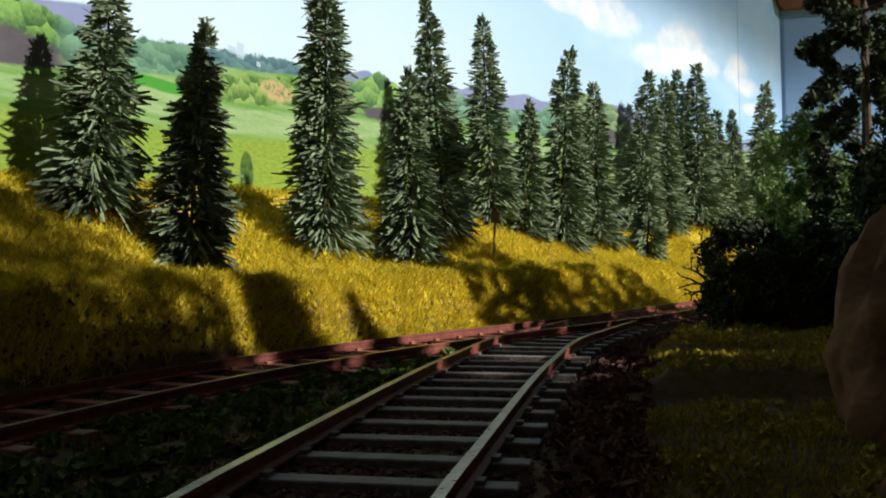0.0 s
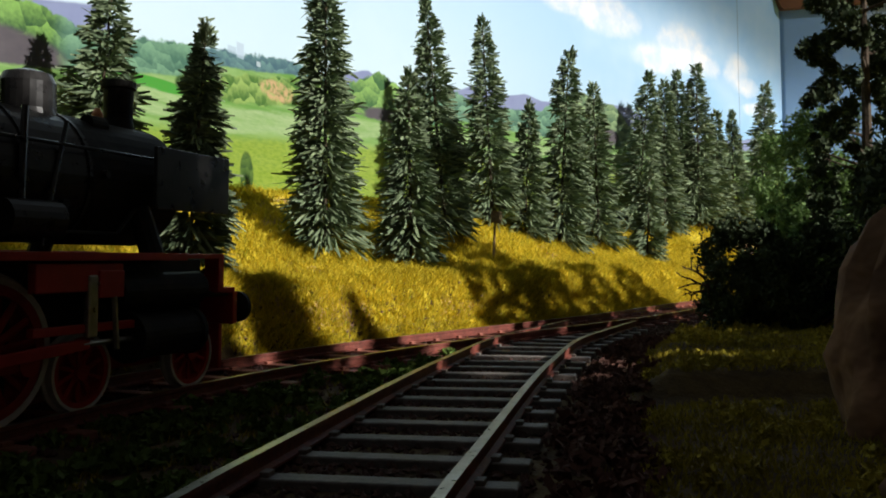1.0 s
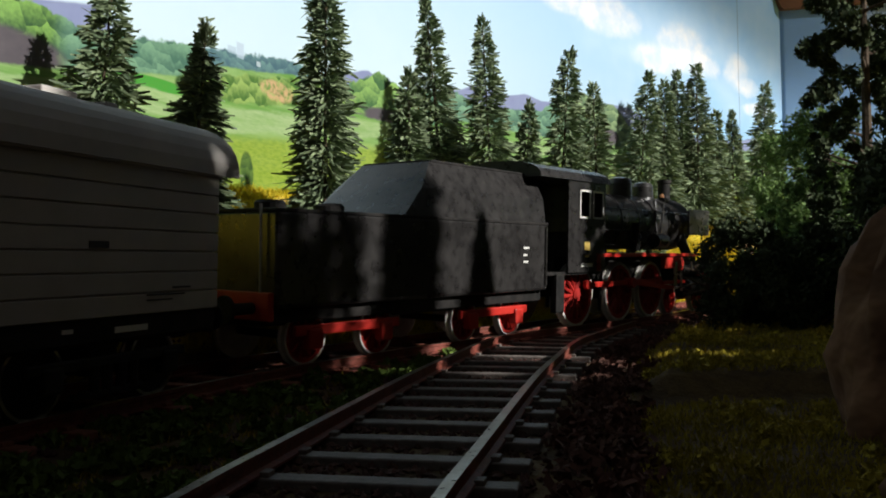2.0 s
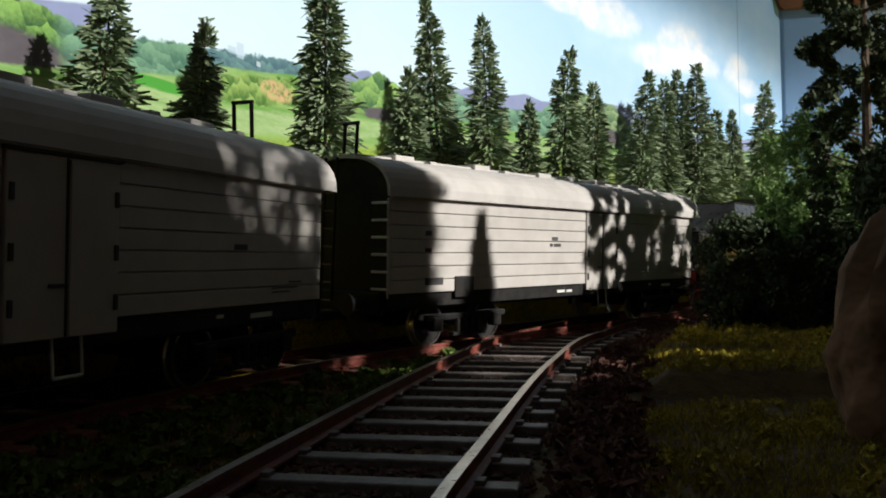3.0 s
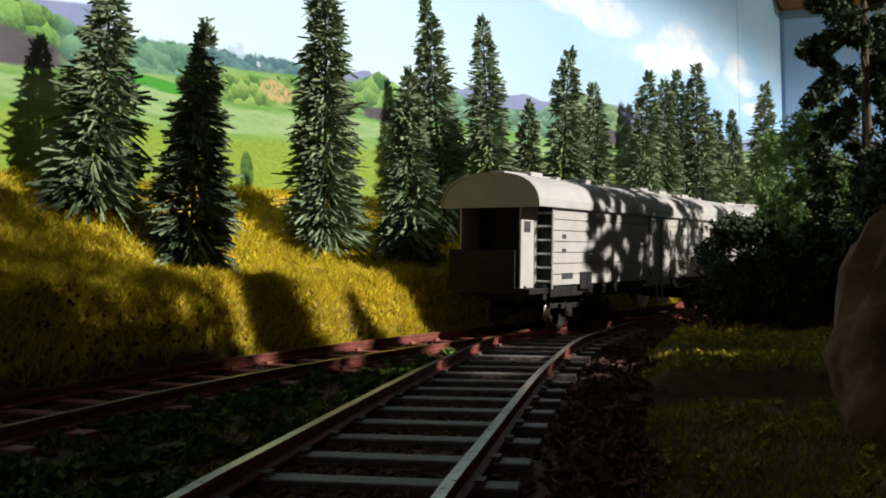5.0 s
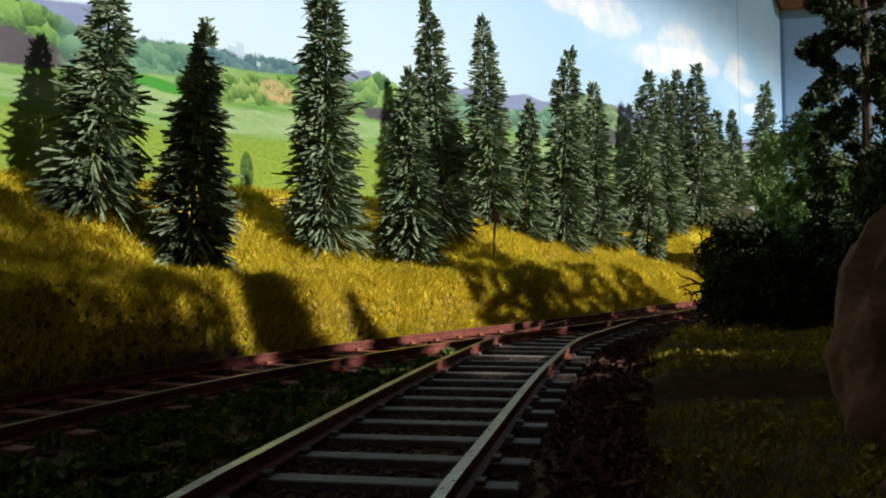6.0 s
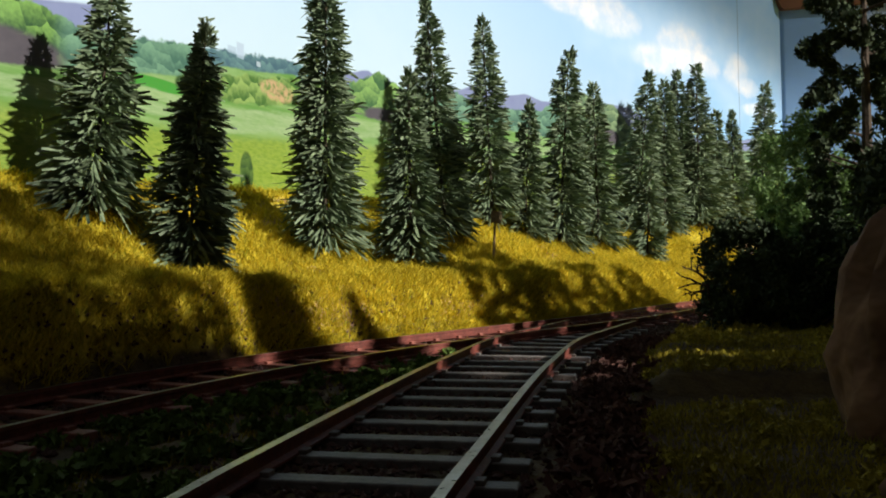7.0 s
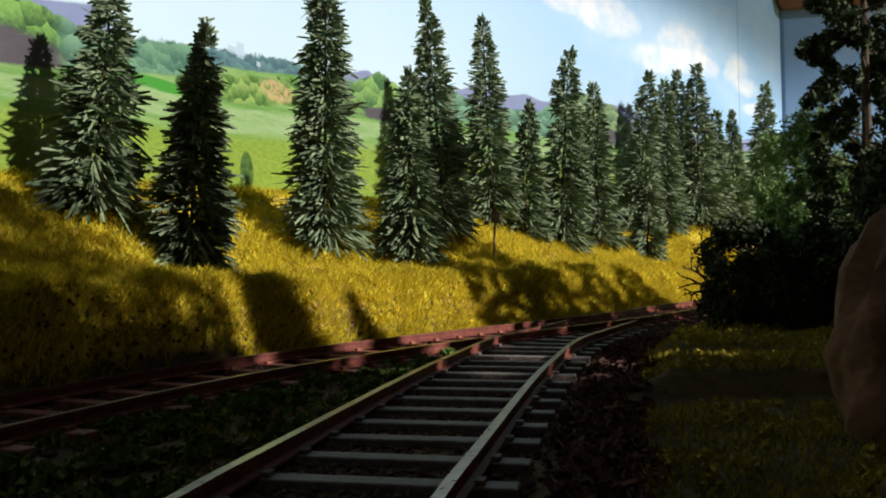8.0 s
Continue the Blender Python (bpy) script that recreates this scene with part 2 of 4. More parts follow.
    # woods: near crowns, and a far blue-green range
    wood = above([(0.5, 0.0975), (0.517, 0.0962), (0.527, 0.0954), (0.536, 0.0945), (0.544, 0.0925), (0.5635, 0.0945), (0.577, 0.0965), (0.590, 0.0985), (0.603, 0.1002), (0.6277, 0.1035), (0.646, 0.1061), (0.664, 0.1066), (0.685, 0.1024), (0.70, 0.1076), (0.7116, 0.1128), (0.722, 0.109), (0.732, 0.1071), (0.77, 0.1111), (0.788, 0.1059), (0.84, 0.110), (0.8616, 0.1214), (0.8786, 0.1252), (0.911, 0.1198), (0.9275, 0.1066), (1.0455, 0.1015), (1.10, 0.1045)], wave(130, 0.006, 3.0, 9.0), wave(420, 0.0035, 3.0, 3.0))
    near = foliage(130.0, (0.02, 0.07, 0.02), (0.20, 0.38, 0.08))
    mild = foliage(170.0, (0.05, 0.13, 0.09), (0.16, 0.31, 0.19))
    far = foliage(240.0, (0.05, 0.11, 0.14), (0.12, 0.23, 0.22))
    leaf = n.mix(n.step(u, 0.532, 0.540), near, mild)
    leaf = n.mix(both(n.step(u, 0.594, 0.600), n.math("SUBTRACT", 1.0, n.step(u, 0.672, 0.688))), leaf, far)
    leaf = n.mix(both(n.step(u, 0.690, 0.694), n.math("SUBTRACT", 1.0, n.step(u, 0.737, 0.742))), leaf, foliage(110.0, (0.035, 0.11, 0.03), (0.23, 0.40, 0.10)))
    leaf = n.mix(n.step(u, 0.85, 0.87), leaf, foliage(140.0, (0.06, 0.12, 0.06), (0.24, 0.34, 0.15)))
    under = n.mix(n.noise(200, 3.0, 0.6, uv), (0.05, 0.045, 0.055), (0.10, 0.085, 0.095))
    leaf = n.mix(patch(0.514, 0.0805, 0.024, 0.0062, 0.9, 0.35), leaf, under)
    leaf = n.mix(patch(0.715, 0.0915, 0.013, 0.0045, 0.9, 0.35), leaf, under)
    leaf = n.mix(patch(0.905, 0.100, 0.008, 0.005, 0.9, 0.35), leaf, under)
    col = n.mix(wood, leaf, col)
    # meadow: fresh upper field, pale mown strips, yellow-green foreground
    meadow = above([(0.5, 0.0752), (0.516, 0.0759), (0.5346, 0.0783), (0.5645, 0.0831), (0.584, 0.0861), (0.598, 0.0915), (0.6066, 0.0945), (0.63, 0.0975), (0.6545, 0.101), (0.672, 0.0965), (0.692, 0.0905), (0.7318, 0.0886), (0.774, 0.0965), (0.8616, 0.0937), (0.921, 0.0942), (1.0446, 0.0871)], wave(90, 0.0018, 3.0, 5.0), wave(300, 0.0012, 3.0, 2.0))
    blades = n.noise(900, 3.0, 0.7, n.add("ShaderNodeMapping", Vector=uv, Scale=(0.35, 1.0, 1)).outputs[0])
    strips = n.noise(26, 4.0, 0.55, n.add("ShaderNodeMapping", Vector=uv, Scale=(0.45, 9.0, 1), Rotation=(0, 0, -0.11)).outputs[0])
    grass = n.mix(n.step(strips, 0.36, 0.64), (0.12, 0.27, 0.05), (0.25, 0.39, 0.14))
    grass = n.mix(patch(0.572, 0.0812, 0.016, 0.0022, 0.2, 0.2), grass, (0.05, 0.27, 0.03))
    pale = both(above([(0.5, 0.066), (0.516, 0.067), (0.5645, 0.0705), (0.6056, 0.0697), (0.649, 0.0747), (0.72, 0.082), (1.05, 0.086)], wave(50, 0.004, 4.0, 8.0)), below([(0.5, 0.073), (0.516, 0.0731), (0.5645, 0.0794), (0.6066, 0.0793), (0.65, 0.0845), (0.72, 0.089), (1.05, 0.09)], wave(40, 0.004, 4.0, 3.0)))
    grass = n.mix(both(pale, n.step(n.noise(140, 5.0, 0.7, n.add("ShaderNodeMapping", Vector=uv, Scale=(0.3, 2.0, 1)).outputs[0]), 0.25, 0.65)), grass, (0.32, 0.43, 0.21))
    low = below([(0.5, 0.0635), (0.5635, 0.0674), (0.6096, 0.0693), (0.6535, 0.0729), (0.7032, 0.076), (0.7649, 0.0775), (1.05, 0.08)], wave(40, 0.006, 4.0, 4.0), soft=0.003)
    grass = n.mix(both(low, 0.9), grass, n.mix(n.step(blades, 0.32, 0.68), (0.15, 0.25, 0.02), (0.31, 0.38, 0.05)))
    grass = n.mix(both(n.step(blades, 0.35, 0.8), 0.3), grass, (0.10, 0.22, 0.03))
    col = n.mix(meadow, grass, col)
    # shrub belt, partly in blossom, a meadow bush, and a tree's shadow painted in
    rows = both(above([(0.58, 0.083), (0.6066, 0.0812), (0.663, 0.0888), (0.70, 0.091)], wave(90, 0.005, 4.0, 1.0)), below([(0.58, 0.087), (0.598, 0.0905), (0.6066, 0.0915), (0.634, 0.0965), (0.664, 0.1005), (0.70, 0.1)], wave(110, 0.007, 4.0, 7.0)))
    span = both(n.step(u, 0.583, 0.588), n.math("SUBTRACT", 1.0, n.step(u, 0.690, 0.70)))
    shrub = foliage(190.0, (0.05, 0.13, 0.02), (0.26, 0.38, 0.10))
    rose = both(patch(0.642, 0.0918, 0.011, 0.0042, 1.0, 0.4), n.step(n.noise(330, 3.0, 0.6, uv), 0.36, 0.6))
    shrub = n.mix(rose, shrub, (0.50, 0.33, 0.17))
    col = n.mix(both(rows, span), col, shrub)
    # first oval: a fir's cast shadow put into the colour; second: a bush
    bush = n.math("MAXIMUM", patch(0.6215, 0.056, 0.0042, 0.0085, 0.5, 0.25, 200), patch(0.5868, 0.0838, 0.005, 0.003, 0.6, 0.3, 200))
    col = n.mix(bush, col, foliage(260.0, (0.03, 0.07, 0.015), (0.09, 0.16, 0.03)))
    # a far tower block over the woods, and a white house
    for cu, cv, ru, rv, tint in ((0.6185, 0.1030, 0.0022, 0.0030, (0.38, 0.47, 0.58)), (0.6135, 0.1022, 0.0026, 0.0014, (0.36, 0.46, 0.56)), (0.6300, 0.1003, 0.0013, 0.0010, (0.50, 0.58, 0.62))):
        block = both(n.math("LESS_THAN", n.math("ABSOLUTE", n.math("SUBTRACT", u, cu)), ru), n.math("LESS_THAN", n.math("ABSOLUTE", n.math("SUBTRACT", v, cv)), rv))
        col = n.mix(both(block, 0.7), col, tint)
    # the joint between two sheets of the print
    wobble = n.math("ADD", u, wave(30, 0.002, 2.0, 4.0))
    joint = n.math("LESS_THAN", n.math("ABSOLUTE", n.math("SUBTRACT", wobble, 1.0527)), 0.0004)
    col = n.mix(both(joint, 0.6), col, (0.12, 0.14, 0.18))
    n.put(n.bsdf, "Base_Color", col)
    n.put(n.bsdf, "Roughness", 0.42)
    n.bump(n.noise(18, 3.0, 0.5, uv), 0.12, 0.004)
    return n.mat


def corner_print():
    n = Nodes("corner_print")
    co = n.coords()
    f = n.step(n.noise(14, 5.0, 0.6, co), 0.42, 0.70)
    n.put(n.bsdf, "Base_Color", n.mix(f, (0.19, 0.34, 0.60), (0.34, 0.44, 0.62)))
    n.put(n.bsdf, "Roughness", 0.45)
    n.bump(n.noise(26, 4.0, 0.6, co), 0.25, 0.004)
    return n.mat


backdrop_mat, corner_mat = backdrop_print(), corner_print()


def sheet(name, line, z0, z1, material, label):
    k = np.arange(0, line.s[-1] + 3, 4.0)
    verts, faces, uv = [], [], []
    rows = 12
    for s in k:
        s = min(s, line.s[-1])
        for j in range(rows + 1):
            p = line.at(s)
            verts.append((p[0], p[1], z0 + (z1 - z0) * j / rows))
            uv.append((s / 1000, (z0 + (z1 - z0) * j / rows) / 1000))
    for i in range(len(k) - 1):
        for j in range(rows):
            a = i * (rows + 1) + j
            faces.append((a, a + rows + 1, a + rows + 2, a + 1))
    ob = mesh_of(name, verts, faces, material, smooth=True)
    layer = ob.data.uv_layers.new(name="sheet")
    for loop in ob.data.loops:
        layer.data[loop.index].uv = uv[loop.vertex_index]
    ob.modifiers.new("thickness", "SOLIDIFY").thickness = 0.0008
    return tagged(ob, label, "backdrop", kind="structure")


sheet("backdrop", BACK, -10, 330, backdrop_mat, "printed landscape photograph of meadows, woods and sky")
sheet("backdrop_corner", CORNER, -10, 232, corner_mat, "printed sky panel beyond the corner")

# ---- an unseen wall, added behind the open end to block the room's light ----
blocking_wall_mat = surface("blocking_wall_paint", (0.035, 0.033, 0.03), (0.05, 0.047, 0.043), 6, 0.9, 0, 0.2, 0.001)
tagged(part("blocking_wall", box(bmesh.new(), -640, 1260, -1190, -1152, -20, 640), blocking_wall_mat), "unseen dark wall added to block room light from behind", "wall", kind="structure")

# ---- rails and sleepers ----
rail_mat = surface("rail_side", (0.11, 0.028, 0.018), (0.24, 0.06, 0.04), 300, 0.6, 0.0, 0.2)
head_mat = surface("rail_head", (0.42, 0.38, 0.32), (0.6, 0.56, 0.5), 300, 0.3, 1.0, 0.1)
rust_sleeper_mat = surface("rusty_sleeper", (0.18, 0.065, 0.042), (0.40, 0.135, 0.09), 260, 0.6, 0, 0.4, 0.0003)
sleeper_mat = surface("sleeper", (0.13, 0.11, 0.10), (0.23, 0.20, 0.18), 260, 0.55, 0, 0.4, 0.0003)


GAUGE = 22.0


def rail(line, s0, s1, hand, parent):
    prof = [(-1.1, -2.3), (-1.1, -2.0), (-0.35, -1.7), (-0.35, -0.75), (-0.62, -0.6), (-0.62, 0.0), (0.62, 0.0), (0.62, -0.6), (0.35, -0.75), (0.35, -1.7), (1.1, -2.0), (1.1, -2.3)]
    ks = np.arange(s0, s1, 2.5)
    n = len(prof)
    verts = []
    for s in ks:
        c = hand * (GAUGE / 2 + 0.6)
        for o, z in prof:
            p = line.side(s, c + o)
            verts.append((p[0], p[1], z))
    faces = []
    for i in range(len(ks) - 1):
        for j in range(n):
            a, b = i * n + j, i * n + (j + 1) % n
            faces.append((a, b, b + n, a + n))
    ob = mesh_of("rail", verts, faces, rail_mat, parent)
    ob.data.materials.append(head_mat)
    for f in ob.data.polygons:
        if f.index % n == 5:
            f.material_index = 1
    return ob


def sleeper_mesh(length, material):
    bm = box(bmesh.new(), -length / 2, length / 2, -1.45, 1.45, -3.6, -2.3, 0.25)
    for sx in (-1, 1):
        for side in (-1.45, 1.45):
            box(bm, sx * 11.6 + side - 0.55, sx * 11.6 + side + 0.55, -0.9, 0.9, -2.35, -1.75, 0.12)
    bmesh.ops.scale(bm, vec=(MM, MM, MM), verts=bm.verts)
    me = bpy.data.meshes.new("sleeper")
    bm.to_mesh(me)
    bm.free()
    me.materials.append(material)
    return me


def track(name, line, s0, s1, label, pitch, length, phase):
    top = tagged(new(name), label, "railway track", kind="structure")
    for hand in (-1, 1):
        rail(line, s0, s1, hand, top)
    me = sleeper_mesh(length, rust_sleeper_mat if line is MAIN else sleeper_mat)
    for s in np.arange(s0 + phase, s1, pitch):
        p, d = line.at(s), line.way(s)
        ob = new("sleeper", me)
        ob.parent = top
        ob.matrix_basis = at_mm(p[0], p[1], 0, 0, 0, math.degrees(math.atan2(d[1], d[0])) - 90 + random.uniform(-0.8, 0.8))
    return top


track("main_track", MAIN, 20, 3200, "model railway track with dark sleepers and worn rails", 10.4, 34, 4)
track("branch_track", BRANCH, 4, BRANCH.s[-1] - 30, "model railway branch track with dark sleepers and bright railheads", 10.4, 34, 8.5)

# ---- fir trees ----
needle_mat = surface("fir_needles", (0.035, 0.068, 0.034), (0.31, 0.385, 0.21), 150, 0.6, 0, 0.0, island=0.7)
bark_mat = surface("bark", (0.05, 0.035, 0.02), (0.10, 0.07, 0.045), 300, 0.9, 0, 0.6)


def fir(x, y, height, radius, lean=(0, 0), seed=1, dense=1.0, z=None, label="dark green bristle model fir tree on the grassy bank"):
    rng = np.random.default_rng(seed)
    base = terrain(x, y) - 1 if z is None else z
    tree = tagged(new("fir_tree"), label, "fir tree", group="fir trees on the bank")
    tree.matrix_basis = at_mm(x, y, base, lean[0], lean[1], 0)
    part("trunk", rod(bmesh.new(), (0, 0, 0), (0, 0, height * 0.97), radius * 0.055, 0.25, 7), bark_mat, tree)
    tiers = int(height / 2.5)
    f = np.repeat(np.arange(tiers) / (tiers - 1), [int((10 + 12 * (1 - k / (tiers - 1))) * dense) for k in range(tiers)])
    tier_reach = rng.uniform(0.80, 1.12, tiers)[np.round(f * (tiers - 1)).astype(int)]
    az = rng.uniform(0, 2 * math.pi, len(f))
    reach = radius * ((1 - f) ** 0.68 * 0.97 + 0.15) * tier_reach * rng.uniform(0.85, 1.1, len(f))
    per = 6
    f, az, reach = (np.repeat(q, per) for q in (f, az, reach))
    m = len(f)
    tilt = np.repeat(rng.uniform(-0.3, 0.38, m // per), per) + 0.25 * (1 - f) ** 3
    ang = az + rng.normal(0, 0.20, m) * (0.5 + 0.8 * f)
    r0 = reach * rng.uniform(0.04, 0.60, m)
    r1 = np.minimum(r0 + rng.uniform(4.0, 9.0, m) * (0.5 + 0.65 * (1 - f)), reach * rng.uniform(0.85, 1.15, m))
    z0 = height * (0.05 + 0.95 * f) + rng.normal(0, 1.0, m) - 0.12 * r0
    z1 = z0 - (tilt + rng.normal(0, 0.16, m)) * (r1 - r0) - 0.07 * r1 + np.where(f > 0.95, 2.0, 0.0)
    p0 = np.c_[r0 * np.cos(az), r0 * np.sin(az), z0]
    p1 = np.c_[r1 * np.cos(ang), r1 * np.sin(ang), z1]
    d = p1 - p0
    w = np.cross(d, rng.normal(0, 1, (m, 3)))
    w *= (rng.uniform(0.30, 0.60, m) / (np.linalg.norm(w, axis=1) + 1e-6))[:, None]
    u = np.cross(d, w)
    u *= (0.2 / (np.linalg.norm(u, axis=1) + 1e-6))[:, None]
    mid = p0 + 0.5 * d
    end = p1 + rng.normal(0, 0.25, (m, 3))
    verts = np.stack([p0 - 0.5 * w, p0 + 0.5 * w, mid + w, mid + u, mid - w, end + 0.6 * w, end - 0.6 * w], 1).reshape(-1, 3)
    base = np.arange(m)[:, None] * 7
    tris = np.array([(0, 1, 3), (1, 2, 3), (0, 3, 4), (2, 5, 3), (3, 5, 6), (3, 6, 4)])
    faces = (base[:, None, :] + tris[None, :, :]).reshape(-1, 3).tolist()
    mesh_of("crown", verts, faces, needle_mat, tree)
    return tree

# firs along the bank: plan place, height, foot radius, lean
FIRS = [(-122, 190, 78, 14, 3), (-94, 219, 61, 15, 6), (-68.5, 220, 63, 13, 5), (-38, 264, 94, 15, 1), (-11, 283, 64, 13.5, 0), (1.5, 327, 94, 15, -4),
        (23, 372, 92, 15.5, -2), (38, 378, 60, 12, 3), (56.5, 398, 94, 18, 4), (82, 430, 83, 16, -1), (110, 442, 50, 11, 3), (113, 478, 91, 17.5, 6),
        (134, 494, 90, 16, 1), (149, 513, 94, 16, 0), (161, 513, 101, 19.5, 0), (178, 531, 70, 12, 1), (196, 550, 70, 12.5, 0), (222, 570, 93, 18, 3)]
for i, (x, y, h, r, l) in enumerate(FIRS):
    fir(x, y, h, r, (0, l), seed=20 + i, dense=1.15 if y < 300 else 1.0)

# ---- grasses ----
straw_mat = thin(surface("straw_grass", (0.42, 0.32, 0.010), (0.94, 0.76, 0.055), 60, 0.8, 0, 0.0, island=0.65), 0.4)
olive_mat = surface("olive_grass", (0.20, 0.155, 0.006), (0.52, 0.42, 0.022), 60, 0.85, 0, 0.0, island=0.65)
green_mat = thin(surface("fresh_grass", (0.24, 0.25, 0.014), (0.62, 0.58, 0.035), 60, 0.85, 0, 0.0, island=0.6), 0.4)
moss_mat = surface("moss", (0.05, 0.09, 0.012), (0.16, 0.24, 0.035), 90, 0.9, 0, 0.0, island=0.6)


def blades(name, places, length, width, material, label, seed, lean=0.6):
    rng = np.random.default_rng(seed)
    p = np.array([(x, y, land(x, y) - 0.2) for x, y in places])
    m = len(p)
    az = rng.uniform(0, 2 * math.pi, m)
    ln = length * rng.uniform(0.55, 1.25, m)
    out = np.c_[np.cos(az), np.sin(az), np.zeros(m)] * (ln * rng.uniform(0.15, lean, m))[:, None]
    up = np.c_[np.zeros((m, 2)), ln * rng.uniform(0.5, 1.0, m)]
    az2 = rng.uniform(0, 2 * math.pi, m)
    w = np.c_[np.cos(az2), np.sin(az2), np.zeros(m)] * (width * rng.uniform(0.6, 1.3, m))[:, None]
    mid, tip = p + 0.5 * up + 0.3 * out, p + up + out
    verts = np.stack([p - w, p + w, mid + 0.8 * w, mid - 0.8 * w, tip], 1).reshape(-1, 3)
    base = np.arange(m) * 5
    faces = [f for b in base.tolist() for f in ((b, b + 1, b + 2, b + 3), (b + 3, b + 2, b + 4))]
    ob = mesh_of(name, verts, faces, material)
    return tagged(ob, label, "grass", kind="stuff")


def scatter(count, x0, x1, y0, y1, keep, seed):
    rng = np.random.default_rng(seed)
    out = []
    while len(out) < count:
        x, y = rng.uniform(x0, x1), rng.uniform(y0, y1)
        if rng.random() < keep(x, y):
            out.append((x, y))
    return out


def bank_cover(x, y):
    o, ob, sb = spot(x, y)
    if o > -14.5 or o < -98 or x < -0.62 * y - 14:
        return 0.0
    patch = 0.5 + 0.8 * lump(x, y, 16, 11) + 0.5 * lump(x, y, 6, 12)
    return min(1.0, max(0.12, 0.5 + patch)) * (1.0 if o > -26 else 0.45 if o > -34 else 0.3 if o > -60 else 0.2)


def near_cover(x, y):
    o, ob, sb = spot(x, y)
    if o < 14 or (abs(ob) < 15.5 and sb < BRANCH.s[-1] - 2) or abs(x) > 0.60 * y + 10:
        return 0.0
    if ob > 30 and 143 < y < 151.5:
        return 0.0
    if ob < 0:
        return max(0.0, 0.35 + 1.3 * lump(x, y, 9, 21))
    return max(0.0, smooth(ob, 24, 36) * (0.75 + 0.7 * lump(x, y, 12, 22)))


blades("bank_grass", scatter(135000, -180, 175, 120, 520, bank_cover, 1), 3.4, 0.19, straw_mat, "long straw-yellow dry grass on the railway bank", 2, 1.3)
blades("bank_undergrowth", scatter(36000, -180, 175, 120, 520, bank_cover, 3), 2.2, 0.22, green_mat, "short olive-green grass between the straw", 4)
blades("field_grass", scatter(62000, -70, 150, 55, 300, near_cover, 5), 1.5, 0.13, olive_mat, "short olive grass mat beside the branch track", 6)


def tufts(name, spots, material, label, seed, size=1.0):
    """Clumps of foam foliage: many small flakes round a few centres."""
    rng = np.random.default_rng(seed)
    verts, faces = [], []
    for x, y, r in spots:
        c = np.array((x, y, land(x, y) + 0.35 * r))
        k = int(34 * r)
        d = rng.normal(0, 1, (k, 3))
        d /= np.linalg.norm(d, axis=1)[:, None]
        q = c + d * (r * rng.uniform(0.45, 1.1, k))[:, None] * np.array((1, 1, 0.7))
        for a in q:
            u, v = rng.normal(0, 1, (2, 3)) * 0.42 * size
            i = len(verts)
            verts += [a - u, a + v, a + u, a - v + 0.2 * u]
            faces += [(i, i + 1, i + 2, i + 3)]
    return tagged(mesh_of(name, verts, faces, material), label, "foliage", kind="stuff")


rng = random.Random(5)
moss_spots = [(x, y, rng.uniform(0.8, 2.4)) for x, y in scatter(330, -60, 60, 60, 215, lambda x, y: near_cover(x, y) if spot(x, y)[1] < 0 else 0, 9)]
tufts("moss_clumps", moss_spots, moss_mat, "green foam moss clumps between the two tracks", 10)
mound_spots = [(x, y, rng.uniform(1.0, 2.6)) for x, y in scatter(300, 20, 130, 70, 290, lambda x, y: 0.6 * near_cover(x, y) if spot(x, y)[1] > 26 else 0, 12)]
tufts("ground_cover", mound_spots, olive_mat, "olive foam ground cover on the trackside mound", 13, 0.55)
straw_spots = [(x, y, rng.uniform(0.7, 1.9)) for x, y in scatter(240, -160, 160, 130, 480, lambda x, y: 0.5 * bank_cover(x, y), 14)]
tufts("straw_clumps", straw_spots, straw_mat, "yellow foam clumps on the bank", 15, 0.8)


def stones(name, count, keep, size, seed, label, material=gravel_mat):
    rng = np.random.default_rng(seed)
    corners = np.array([(1, 0, 0), (-1, 0, 0), (0, 1, 0), (0, -1, 0), (0, 0, 1), (0, 0, -1)], float)
    tri = [(0, 2, 4), (2, 1, 4), (1, 3, 4), (3, 0, 4), (2, 0, 5), (1, 2, 5), (3, 1, 5), (0, 3, 5)]
    verts, faces = [], []
    for x, y in scatter(count, -80, 160, 60, 400, keep, seed):
        q = corners * rng.uniform(0.5, 1.25, (6, 1)) * size * rng.uniform(0.6, 1.3)
        a = rng.uniform(0, 6.28)
        q = q @ np.array([[math.cos(a), math.sin(a), 0], [-math.sin(a), math.cos(a), 0], [0, 0, 0.8]]) + rng.normal(0, 0.12, (6, 3))
        i = len(verts)
        verts += (q + np.array((x, y, land(x, y) + 0.25))).tolist()
        faces += [(a + i, b + i, c + i) for a, b, c in tri]
    return tagged(mesh_of(name, verts, faces, material), label, "ballast", kind="stuff")


def bed_cover(x, y):
    o, ob, sb = spot(x, y)
    d = min(abs(o), abs(ob) if sb < BRANCH.s[-1] - 1 else 99)
    return (1.0 if d < 16 else max(0.0, 1 - (d - 16) / 12)) if abs(x) < 0.6 * y + 8 else 0.0


